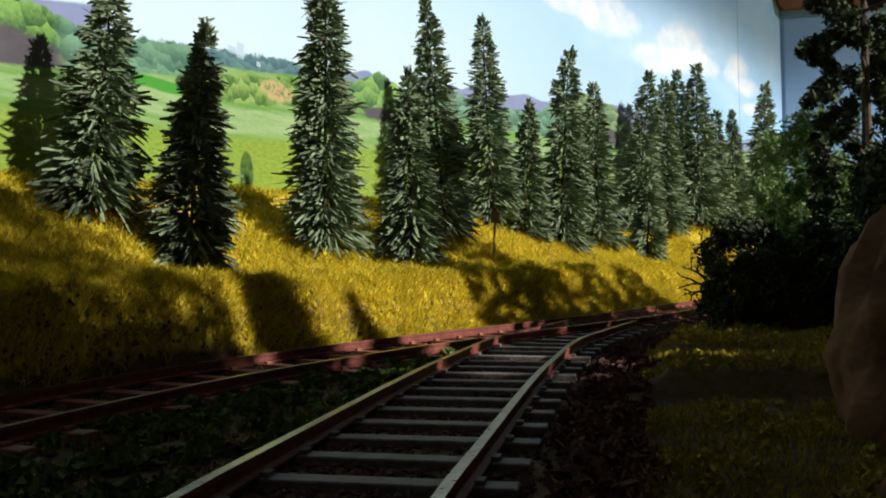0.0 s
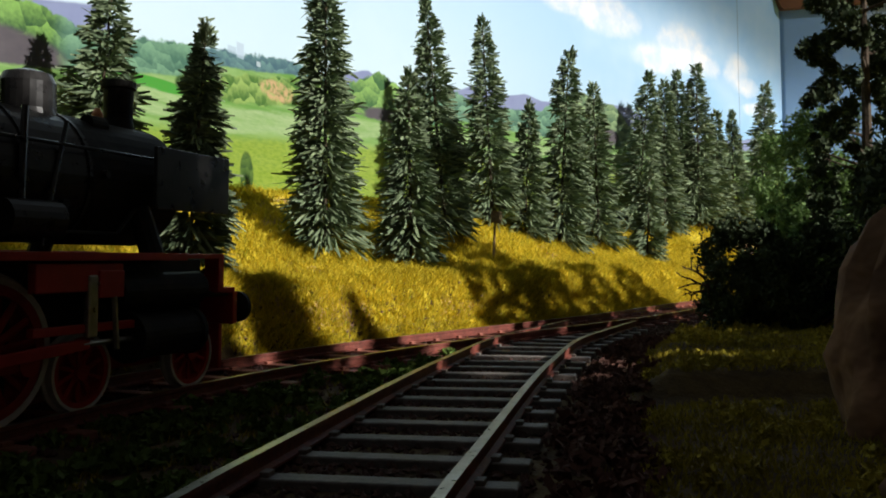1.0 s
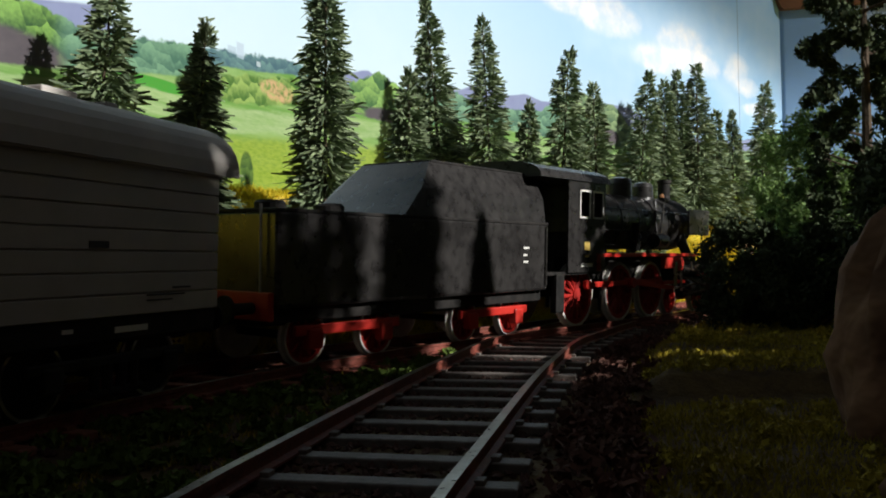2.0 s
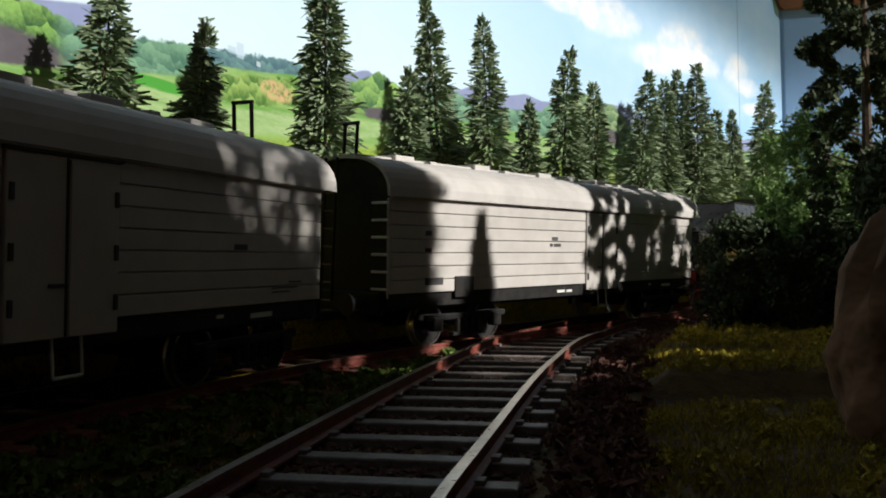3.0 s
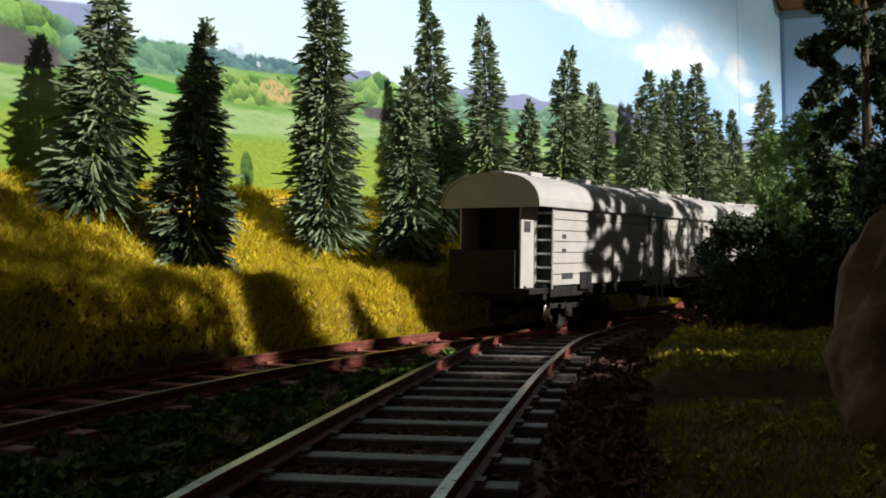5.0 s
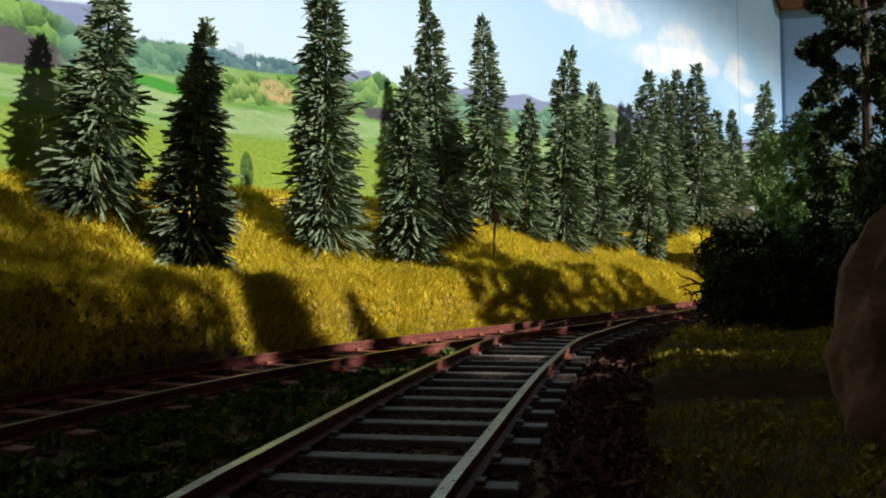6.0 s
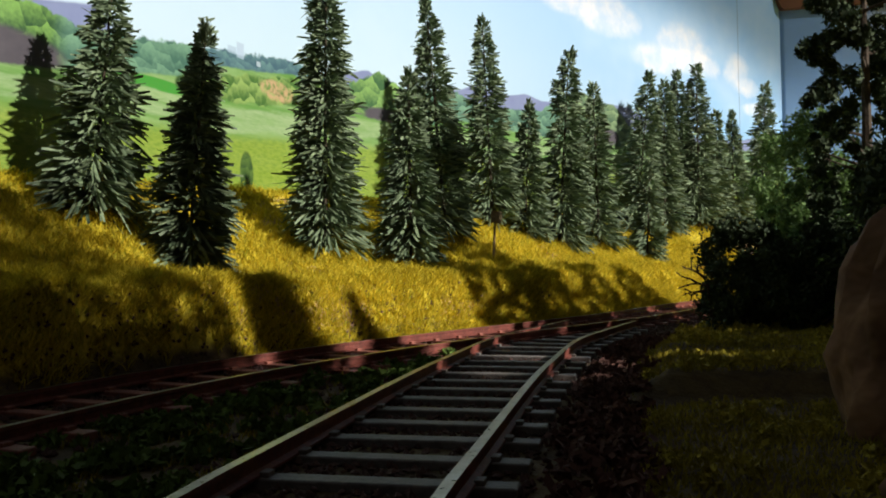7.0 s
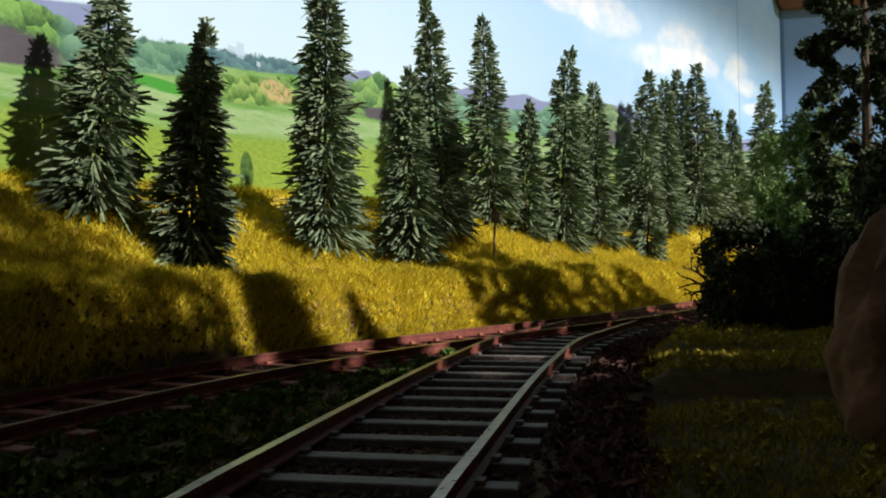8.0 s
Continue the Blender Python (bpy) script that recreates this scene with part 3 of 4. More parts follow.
stones("track_ballast", 15000, bed_cover, 0.62, 31, "reddish brown crushed stone ballast round the sleepers")
scrub_mat = surface("brown_scrub", (0.075, 0.03, 0.022), (0.19, 0.085, 0.06), 200, 0.9, 0, 0.0, island=0.6)
scrub_spots = [(x, y, rng.uniform(1.0, 3.0)) for x, y in scatter(190, 0, 75, 72, 240, lambda x, y: 1.0 if 20.5 < spot(x, y)[1] < 31 else 0.0, 36)]
tufts("brown_scrub", scrub_spots, scrub_mat, "dark reddish-brown foam scrub beside the branch ballast", 37, 0.9)
tufts("dry_leaves", [(-13, 201, 1.6), (-10, 198, 1.2), (-16, 203, 1.2)], straw_mat, "pale dry leaf clump beside the turnout", 33)
# Heap's pink stone is paled for lamp light that the bushes keep off.
tagged(stones("stone_heap", 150, lambda x, y: 1.0 if math.hypot(x - 68, y - 248) < 7 else 0.0, 1.1, 35, "pale pink ballast heap at the trackside", surface("lit_pale_stone", (0.42, 0.27, 0.22), (0.64, 0.47, 0.40), 300, 0.9, 0, 0.4, island=0.6)), kind="stuff")

# ---- sign post on the bank ----
post_mat = surface("weathered_white", (0.20, 0.14, 0.065), (0.33, 0.24, 0.12), 300, 0.7, 0, 0.2)


def sign_post(x, y):
    top = tagged(new("sign_post"), "small weathered white square board on a thin post", "sign")
    top.matrix_basis = at_mm(x, y, land(x, y) - 1, 0, 4, 30)
    part("post", rod(bmesh.new(), (0, 0, 0), (0, 0, 19), 0.55, 0.45, 8), post_mat, top)
    part("board", box(bmesh.new(), -2.6, 2.6, -1.1, -0.5, 16, 20.8, 0.2), post_mat, top)


sign_post(19.8, 324)

# ---- the dark trees and the bush on the near side ----
leaf_mat = thin(surface("broad_leaves", (0.07, 0.14, 0.03), (0.28, 0.42, 0.13), 100, 0.6, 0, 0.0, island=0.6), 0.3)
dark_leaf_mat = surface("dark_leaves", (0.02, 0.04, 0.014), (0.07, 0.10, 0.03), 100, 0.75, 0, 0.0, island=0.6)


def leafy(name, x, y, height, radius, material, label, seed, category="tree", flakes=5200, bare=0.22, size=1.0, z=None, group="", fine=1.0):
    """Trunk, limbs and a crown of many flakes gathered in clumps along the limbs."""
    rng = np.random.default_rng(seed)
    tree = tagged(new(name), label, category, group=group)
    tree.matrix_basis = at_mm(x, y, (land(x, y) if z is None else z) - 1)
    part("trunk", rod(bmesh.new(), (0, 0, 0), (0, 0, height * 0.9), radius * 0.10 + 0.5, 0.35, 8), bark_mat, tree)
    centres = []
    for k in range(int((26 + height * 0.35) * fine)):
        f = rng.uniform(bare, 1.0)
        a = rng.uniform(0, 2 * math.pi)
        reach = radius * (0.28 + 0.72 * math.sin(math.pi * min(1.0, (1.05 - f) / (1.05 - bare) * 0.62 + 0.06)) ** 0.8) * rng.uniform(0.55, 1.05)
        end = np.array((reach * math.cos(a), reach * math.sin(a), height * f * rng.uniform(0.95, 1.03)))
        start = Vector((0, 0, max(height * bare * 0.6, end[2] - reach * 0.7)))
        if k % 2 == 0 and k < 40:
            part("limb", rod(bmesh.new(), start, Vector(end) * 0.93, 0.55, 0.15, 5), bark_mat, tree)
        centres.append((end, radius * rng.uniform(0.18, 0.38) / fine ** 0.6))
    who = rng.integers(0, len(centres), flakes)
    c = np.array([centres[i][0] for i in who])
    r = np.array([centres[i][1] for i in who])
    d = rng.normal(0, 1, (flakes, 3))
    d /= np.linalg.norm(d, axis=1)[:, None]
    p = c + d * (r * rng.uniform(0.3, 1.15, flakes))[:, None]
    u = rng.normal(0, 0.62 * size, (flakes, 3))
    v = np.cross(u, rng.normal(0, 1, (flakes, 3)))
    v *= (0.55 * size / (np.linalg.norm(v, axis=1) + 1e-6))[:, None]
    verts = np.stack([p - u, p + v, p + u, p - 0.8 * v], 1).reshape(-1, 3)
    faces = (np.arange(flakes)[:, None] * 4 + np.arange(4)[None]).tolist()
    mesh_of("crown", verts, faces, material, tree)
    return tree


NEAR = "trees on the near side of the line"
leafy("broadleaf_tree", 124, 262, 66, 19, leaf_mat, "light green foam broadleaf tree on the dark slope", 51, flakes=10000, size=0.85, fine=2.6, group=NEAR)
leafy("broadleaf_tree", 131, 300, 66, 19, leaf_mat, "mid green foam broadleaf tree beside the line", 52, flakes=10000, size=0.85, fine=2.6, group=NEAR)
leafy("broadleaf_tree", 148, 338, 56, 20, leaf_mat, "mid green foam broadleaf tree beside the line", 53, flakes=10000, size=0.85, fine=2.6, group=NEAR)
leafy("broadleaf_tree", 112, 246, 46, 13, leaf_mat, "light green foam broadleaf tree on the dark slope", 54, flakes=8500, bare=0.1, size=0.85, fine=2.6, group=NEAR)
leafy("pine_tree", 122, 234, 136, 17, dark_leaf_mat, "tall dark green foam pine on the near slope", 55, flakes=60000, bare=0.04, size=0.9, group=NEAR, fine=3.2)
leafy("pine_tree", 150, 246, 130, 19, dark_leaf_mat, "tall dark green foam pine behind the others", 58, flakes=56000, bare=0.04, size=0.95, group=NEAR, fine=3.2)
leafy("bush", 90, 240, 31, 15, dark_leaf_mat, "dark leafless-edged bush beside the track", 56, category="bush", flakes=20000, bare=0.0, size=0.75)
leafy("bush", 105, 233, 30, 15, dark_leaf_mat, "dark dense bush under the trees", 57, category="bush", flakes=18000, bare=0.0, size=0.75)

# Mostly hidden bushes, added to block lamp light passing under the crowns.
for x, y, h, k in ((118, 188, 34, 64), (118, 206, 34, 65), (128, 276, 44, 61), (139, 310, 38, 62), (151, 344, 32, 63)):
    leafy("bush", x, y, h, 17, dark_leaf_mat, "dark dense bush under the trees", k, category="bush", flakes=15000, bare=0.0, size=0.95)


def twigs(x, y, z):
    top = tagged(new("bare_shrub"), "bare brown branching twigs at the bush's edge", "shrub")
    top.matrix_basis = at_mm(x, y, z)
    rng = random.Random(8)

    def grow(a, d, n, r, parent):
        b = a + d
        ob = part("twig", rod(bmesh.new(), a, b, r, r * 0.7, 5), bark_mat, top)
        if n:
            for k in range(2):
                q = Vector((rng.uniform(-1, 1), rng.uniform(-0.6, 0.6), rng.uniform(-0.7, 0.9))) * d.length * 0.7
                grow(b, d * 0.62 + q * 0.7, n - 1, r * 0.72, ob)

    for dz in (0.5, 2.5, -1.0):
        grow(Vector((0, 0, dz - 1)), Vector((-2.2, 0, dz * 0.6 + 0.3)), 3, 0.5, None)
    part("stem", rod(bmesh.new(), (0.5, 0, 1), (2.5, 0, -z + land(x + 2.5, y) - 0.5), 0.5, 0.7, 6), bark_mat, top)


twigs(76, 238, 13)

# ---- rocks on the near side, and an unseen hill added for shade ----
rock_mat = surface("rock", (0.10, 0.045, 0.024), (0.34, 0.18, 0.095), 30, 0.9, 0, 0.8, 0.002)


def boulder(name, x, y, z, rx, ry, rz, label, seed, rough=0.10, n=5):
    bm = bmesh.new()
    bmesh.ops.create_icosphere(bm, subdivisions=n, radius=1)
    for v in bm.verts:
        q = v.co.copy()
        k = 1 + rough * noise.fractal(q * 1.4 + Vector((seed, 0, 0)), 0.9, 2.0, 5) + 0.05 * noise.fractal(q * 6.0 + Vector((0, seed, 0)), 0.8, 2.0, 4)
        v.co = Vector((q.x * rx * k, q.y * ry * k, q.z * rz * k))
    ob = part(name, bm, rock_mat, smooth=True)
    ob.matrix_basis = at_mm(x, y, z)
    return tagged(ob, label, "rock")


boulder("rock", 107.5, 112, -11, 55, 22, 60, "large brown weathered rock beside the branch track", 3)
boulder("rock", 88, 80, -12, 47, 16, 32, "low brown rock at the foot of the large one", 9)


def hill():
    """A steep ridge out of view, added to keep the lamp off the foreground."""
    xs, ys = np.arange(86, 215, 4.0), np.r_[np.arange(-620, -220, 14.0), np.arange(-220, 170, 3.0)]
    verts = []
    for y in ys:
        for x in xs:
            v = y + 0.46 * (x - 115)
            crest = (400 - 185 * smooth(v, 4, 27) - 70 * smooth(v, 30, 50) - 36 * smooth(v, 60, 92) - 24 * smooth(v, 104, 110)) * (1 - smooth(v, 113, 124)) * (1 + 0.06 * lump(v, 0, 14, 6))
            h = min(crest, crest - max(4.5, crest / 29) * (115 - x)) if x < 115 else crest - 1.1 * (x - 115)
            verts.append((x, y, max(-8.0, h + 3 * lump(x, y, 11, 7))))
    w = len(xs)
    faces = [(j * w + i, j * w + i + 1, (j + 1) * w + i + 1, (j + 1) * w + i) for j in range(len(ys) - 1) for i in range(w - 1)]
    tagged(mesh_of("shade_hill", verts, faces, rock_mat, smooth=True), "unseen brown hill added to shade the foreground and left side", "hill", kind="structure")


hill()
HILLTOP = "trees on the rocky hill"
# Trees out of view, added to dapple the shade on wagons and bank.
for i, (x, y, z, h, r) in enumerate([(115, 62, 100, 46, 12), (115, 74, 96, 44, 12), (115, 86, 94, 64, 14), (115, 98, 92, 74, 13), (115, 107, 86, 76, 11), (116, 111, 55, 52, 9)]):
    leafy("dapple_tree", x, y, h, r, leaf_mat, "unseen green foam tree on the added hill, dappling its shade", 70 + i, flakes=8600, bare=0.02, size=0.85, fine=5.5, z=z, group=HILLTOP)
fir(115, 134.5, 186, 14, seed=81, z=2, dense=1.5, label="tall dark green model fir on the near slope")
leafy("broadleaf_tree", 115, 137, 94, 11, leaf_mat, "slim green foam tree on the near slope", 84, flakes=8000, bare=0.2, z=18, group=NEAR)
fir(115, 164, 87, 13, seed=82, z=2, dense=2.2, label="short dark green model fir on the near slope")

# ---- shelf board over the corner ----
board_mat = surface("brown_board", (0.10, 0.035, 0.015), (0.17, 0.07, 0.03), 20, 0.6, 0, 0.2)
bm = bmesh.new()
low = [bm.verts.new((x, y, 215.5)) for x, y in ((270, 639), (480, 594), (480, 599), (270, 645))]
high = [bm.verts.new(v.co + Vector((-9, 0, 16))) for v in low]
for k in range(4):
    bm.faces.new((low[k], low[(k + 1) % 4], high[(k + 1) % 4], high[k]))
bm.faces.new(low[::-1])
bm.faces.new(high)
bmesh.ops.recalc_face_normals(bm, faces=bm.faces)
tagged(part("corner_board", bm, board_mat), "brown wooden board across the backdrop's corner", "board", kind="structure")

# ---- train ----
wagon_mat = surface("wagon_white", (0.43, 0.40, 0.37), (0.51, 0.475, 0.44), 50, 0.5, 0, 0.08, 0.0002)
roof_mat = surface("roof_grey", (0.40, 0.375, 0.35), (0.50, 0.47, 0.44), 40, 0.6, 0, 0.1, 0.0002)
black_mat = surface("loco_black", (0.014, 0.013, 0.013), (0.035, 0.033, 0.032), 120, 0.29, 0, 0.08, 0.0002)
frame_mat = surface("frame_black", (0.012, 0.012, 0.012), (0.03, 0.027, 0.025), 160, 0.6, 0, 0.2, 0.0002)
frame_mat.node_tree.nodes["Principled BSDF"].inputs["Specular IOR Level"].default_value = 0.15
red_mat = surface("loco_red", (0.42, 0.016, 0.010), (0.56, 0.03, 0.02), 120, 0.45, 0, 0.05, 0.0002)
dark_red_mat = surface("wheel_red", (0.30, 0.012, 0.010), (0.44, 0.022, 0.016), 120, 0.5, 0, 0.05, 0.0002)
rim_mat = surface("white_rim", (0.62, 0.60, 0.56), (0.78, 0.76, 0.72), 200, 0.35, 0.0, 0.05, 0.0002)
steel_mat = surface("steel", (0.40, 0.39, 0.37), (0.60, 0.58, 0.55), 200, 0.3, 1.0, 0.05, 0.0002)
copper_mat = surface("copper", (0.50, 0.20, 0.09), (0.62, 0.28, 0.12), 200, 0.35, 0.6, 0.05, 0.0002)
ink_mat = surface("ink", (0.03, 0.03, 0.03), (0.06, 0.06, 0.06), 200, 0.7, 0, 0)
chalk_mat = surface("chalk", (0.6, 0.6, 0.56), (0.7, 0.7, 0.66), 200, 0.7, 0, 0)
gold_mat = surface("yellow_mark", (0.55, 0.38, 0.08), (0.65, 0.48, 0.12), 200, 0.6, 0, 0)
glass_mat = Nodes("cab_glass").mat
glass_mat.node_tree.nodes["Principled BSDF"].inputs["Roughness"].default_value = 0.05
glass_mat.node_tree.nodes["Principled BSDF"].inputs["Transmission Weight"].default_value = 1.0

SPIN = []


def wheelset(parent, y, r, name="wheelset", spokes=10, disc=None, tyre=None, span=11.0):
    """Axle with two flanged wheels; it turns on its vehicle."""
    disc, tyre = disc or dark_red_mat, tyre or rim_mat
    axle = part(name, rod(bmesh.new(), (-span + 1, 0, 0), (span - 1, 0, 0), 0.9, n=10), frame_mat, parent)
    axle.matrix_basis = at_mm(0, y, r)
    for hand in (-1, 1):
        turn = Matrix.Translation((hand * span, 0, 0)) @ Matrix.Rotation(math.pi / 2 * hand, 4, "Y")
        bm = bmesh.new()
        lathe(bm, [(0.1, -1.0), (r * 0.20, -1.0), (r * 0.20, 0.75), (0.1, 0.75)], 14, turn)
        if spokes:
            lathe(bm, [(r * 0.78, -0.9), (r * 0.93, -0.9), (r * 0.93, 0.45), (r * 0.78, 0.45), (r * 0.78, -0.9)], 32, turn)
            for k in range(spokes):
                a = 2 * math.pi * k / spokes
                p = [turn @ Vector((q * math.cos(a), q * math.sin(a), -0.2)) for q in (r * 0.15, r * 0.82)]
                rod(bm, p[0], p[1], r * 0.055 + 0.06, r * 0.045 + 0.05, 5)
        else:
            lathe(bm, [(0.1, -0.6), (r * 0.9, -0.6), (r * 0.9, 0.2), (r * 0.6, -0.1), (0.1, 0.3)], 28, turn)
        part("wheel", bm, disc, axle, smooth=False)
        bm = bmesh.new()
        lathe(bm, [(r * 0.91, -1.2), (r * 1.07, -1.2), (r * 1.07, -0.85), (r, -0.6), (r * 0.995, 0.6), (r * 0.91, 0.6), (r * 0.91, -1.2)], 40, turn)
        part("tyre", bm, tyre, axle, smooth=False)
    SPIN.append((axle, y, r))
    return axle


def bars(parent, rows, x, material, name="marking"):
    """Small lettering as plain bars on a side wall: (y, z, length, height)."""
    for y, z, w, h in rows:
        part(name, box(bmesh.new(), x - 0.06, x + 0.10, y, y + w, z, z + h), material, parent)


def roof_arc(half, eave, crown, steps=18):
    out = []
    for k in range(steps + 1):
        a = math.pi * k / steps
        c, s = math.cos(a), math.sin(a)
        out.append((half * math.copysign(abs(c) ** 0.8, c), eave + (crown - eave) * s ** 0.85))
    return out


def wagon(door_y, porch, ladder_rear, hoop_front, label):
    top = tagged(new("refrigerator_wagon"), label, "wagon", group="wagons of the train")
    L, Z0, Z1 = 78.0, 13.8, 36.3
    REAR = -78.0 if porch else -85.0
    bm = box(bmesh.new(), -15.3, 15.3, REAR + 0.3, L - 0.3, Z0, Z1 + 1, 0.2)
    part("body", bm, wagon_mat, top)
    rows = 7
    step = (Z1 - Z0) / rows
    for hand in (-1, 1):
        for k in range(rows):
            z = Z0 + k * step
            for y0, y1 in ((REAR, door_y - 0.3), (door_y + 19.3, L)):
                part("board", box(bmesh.new(), hand * 15.2 - 0.8, hand * 15.2 + 0.8, y0, y1, z + 0.10, z + step - 0.10, 0.14), wagon_mat, top)
        door = part("door", box(bmesh.new(), hand * 15.5 - 0.9, hand * 15.5 + 0.9, door_y, door_y + 19, 11.8, Z1 - 0.6, 0.2), wagon_mat, top)
        for y in (door_y + 0.4, door_y + 18.0):
            for z in (15, 22, 29.5):
                part("hinge", box(bmesh.new(), hand * 16.4 - 0.3, hand * 16.4 + 0.3, y, y + 0.7, z, z + 2.2, 0.1), ink_mat, door)
        part("seam", box(bmesh.new(), hand * 16.4 - 0.15, hand * 16.4 + 0.12, door_y + 9.3, door_y + 9.6, 12, Z1 - 0.8), ink_mat, door)
        part("door_bar", rod(bmesh.new(), (hand * 16.7, door_y + 9.9, 12.2), (hand * 16.7, door_y + 9.9, Z1 - 1), 0.3, n=6), wagon_mat, door)
        part("door_handle", box(bmesh.new(), hand * 16.6 - 0.25, hand * 16.6 + 0.25, door_y + 6.5, door_y + 9.5, 18.6, 19.0, 0.1), ink_mat, door)
        part("door_rail", box(bmesh.new(), hand * 16.4 - 0.3, hand * 16.4 + 0.35, door_y - 0.5, door_y + 19.5, Z1 - 0.5, Z1 - 0.1), ink_mat, door)
        part("step", rod(bmesh.new(), (hand * 16, door_y + 8, 6.5), (hand * 16, door_y + 13, 6.5), 0.25, n=6), chalk_mat, top)
        for y in (door_y + 8, door_y + 13):
            part("step_hanger", rod(bmesh.new(), (hand * 16, y, 6.5), (hand * 15.6, y, 12), 0.22, n=6), chalk_mat, top)
        bars(top, [(-18, 27, 3.0, 1.0), (-19, 25.2, 1.4, 0.9), (-17, 25.2, 3.6, 0.9), (48, 23.8, 3.8, 1.0), (66, 17.6, 4.4, 0.3), (60, 16.6, 9, 0.25), (60, 15.8, 6, 0.25), (-73, 27.6, 2.2, 1.2), (-73, 23.6, 2.2, 1.0), (-73, 15.6, 6.6, 1.8)], hand * 16.02, ink_mat)
        bars(top, [(-14, 11.6, 4, 0.8), (-9, 11.6, 3, 0.7), (44, 12.0, 2, 0.6), (54, 11.4, 7, 0.9)], hand * 15.4, chalk_mat, "frame_marking")
        part("sill", box(bmesh.new(), hand * 14.9 - 0.35, hand * 14.9 + 0.35, REAR, L, 10.4, Z0 + 0.1, 0.15), frame_mat, top)
        part("battery_box", box(bmesh.new(), hand * 15.6 - 0.8, hand * 15.6 + 0.8, -62, -54.5, 12.2, 17.6, 0.3), frame_mat, top)
        part("eave_strip", box(bmesh.new(), hand * 16.2 - 0.5, hand * 16.2 + 0.5, REAR, L, Z1 - 0.15, Z1 + 0.35, 0.1), roof_mat, top)
    # arched roof, longer than the body at its rear end
    arc = roof_arc(17.4, Z1 + 0.2, 46.6)
    inner = [(x * 0.965, Z1 + 0.2 + (z - Z1 - 0.2) * 0.93) for x, z in arc]
    part("roof", prism(bmesh.new(), arc + inner[::-1], -88.5 if porch else -86.8, 82), roof_mat, top, smooth=False)
    for y in (REAR + 0.6, 77.4):
        part("gable", prism(bmesh.new(), [(x * 0.9, z - 0.3) for x, z in arc], y - 0.5, y + 0.5), wagon_mat, top)
    part("roof_walk", box(bmesh.new(), -2.6, 2.6, -84, 76, 46.7, 47.3, 0.15), roof_mat, top)
    rng = random.Random(3)
    for y in (-62, -30, 2, 18, 36, 60):
        part("roof_vent", box(bmesh.new(), 5.0, 7.6, y, y + 2.6, 44.4, 46.8, 0.3), roof_mat, top)
        part("roof_hatch", box(bmesh.new(), -3.4, 3.8, y - 9, y - 2, 46.4, 47.9 + rng.uniform(0, 0.4), 0.3), roof_mat, top)
    # vestibule and ladder at the rear end
    # The rear wall's black is its shade, put into the colour.
    rear = part("shaded_rear_wall", prism(bmesh.new(), [(-15.2, 13.9)] + [(x * 0.9, z - 0.5) for x, z in arc[::-1]] + [(15.2, 13.9)], REAR - 0.25, REAR + 0.35), frame_mat, top)
    for x in (-10.5, 10.5) if porch else ():
        part("porch_wall", box(bmesh.new(), x - 0.35, x + 0.35, -87.5, -L + 0.2, 12.5, 39.5, 0.15), wagon_mat, top)
    if porch:
        part("end_arch", prism(bmesh.new(), [(x * 0.97, z - 0.2) for x, z in arc], -88.2, -87.4), wagon_mat, top)
        part("porch_floor", box(bmesh.new(), -14.5, 14.5, -88.5, -L, 11.5, 13.2, 0.2), frame_mat, top)
        # The gate is black as well, for the shade on this end.
        part("shaded_porch_gate", box(bmesh.new(), -14, 9.5, -88.6, -88.0, 13, 24, 0.2), frame_mat, top)
        part("end_door", box(bmesh.new(), -6, 6, -L - 0.9, -L + 0.4, 13, 38, 0.2), frame_mat, top)
        part("vestibule_window", box(bmesh.new(), 10.7, 11.0, -86, -82.6, 29.2, 32.4, 0.1), ink_mat, top)
    for z in (15, 19, 23, 27, 31, 35):
        part("rung", rod(bmesh.new(), (11, REAR - 1.0, z), (16.4, REAR - 1.0, z), 0.32, n=6), rim_mat, top)
    part("rail_post", rod(bmesh.new(), (16.2, REAR - 1.0, 13), (16.2, REAR - 1.0, 36), 0.28, n=6), wagon_mat, top)
    # planked front end
    for k in range(6):
        part("end_board", box(bmesh.new(), -15, 15, L - 0.2, L + 0.5, Z0 + 3.7 * k + 0.2, Z0 + 3.7 * k + 3.5, 0.15), wagon_mat, top)
    for flag, y, lean in ((ladder_rear, -88.5, -1), (hoop_front, 80, 1)):
        if not flag:
            continue
        h = y - lean * 6
        for x in (-2.5, 1.5):
            part("ladder_rail", rod(bmesh.new(), (x, y + lean * 1.5, 12), (x, y, 46), 0.4, n=6), frame_mat, top)
        for x in (-3.0, 1.4):
            part("hoop", rod(bmesh.new(), (x, h, 44.5), (x, h - lean * 0.6, 55), 0.45, n=8), frame_mat, top)
        part("hoop_top", rod(bmesh.new(), (-3.4, h - lean * 0.6, 55), (1.8, h - lean * 0.6, 55), 0.45, n=8), frame_mat, top)
        for k in range(8):
            f = k / 8
            part("ladder_rung", rod(bmesh.new(), (-2.5, y + lean * 1.5 * (1 - f), 12 + 34 * f), (1.5, y + lean * 1.5 * (1 - f), 12 + 34 * f), 0.25, n=5), black_mat, top)
    # buffers, coupling, bogies
    part("underframe", box(bmesh.new(), -13.5, 13.5, REAR, L, 9.6, 13.7, 0.3), frame_mat, top)
    for y, e in ((-1, REAR), (1, L)):
        part("buffer_beam", box(bmesh.new(), -14, 14, e + y - 1, e + y + 1, 9.5, 14.2, 0.3), frame_mat, top)
        for x in (-9.5, 9.5):
            bm = rod(bmesh.new(), (x, e, 11.6), (x, e + y * 7, 11.6), 1.2, n=12)
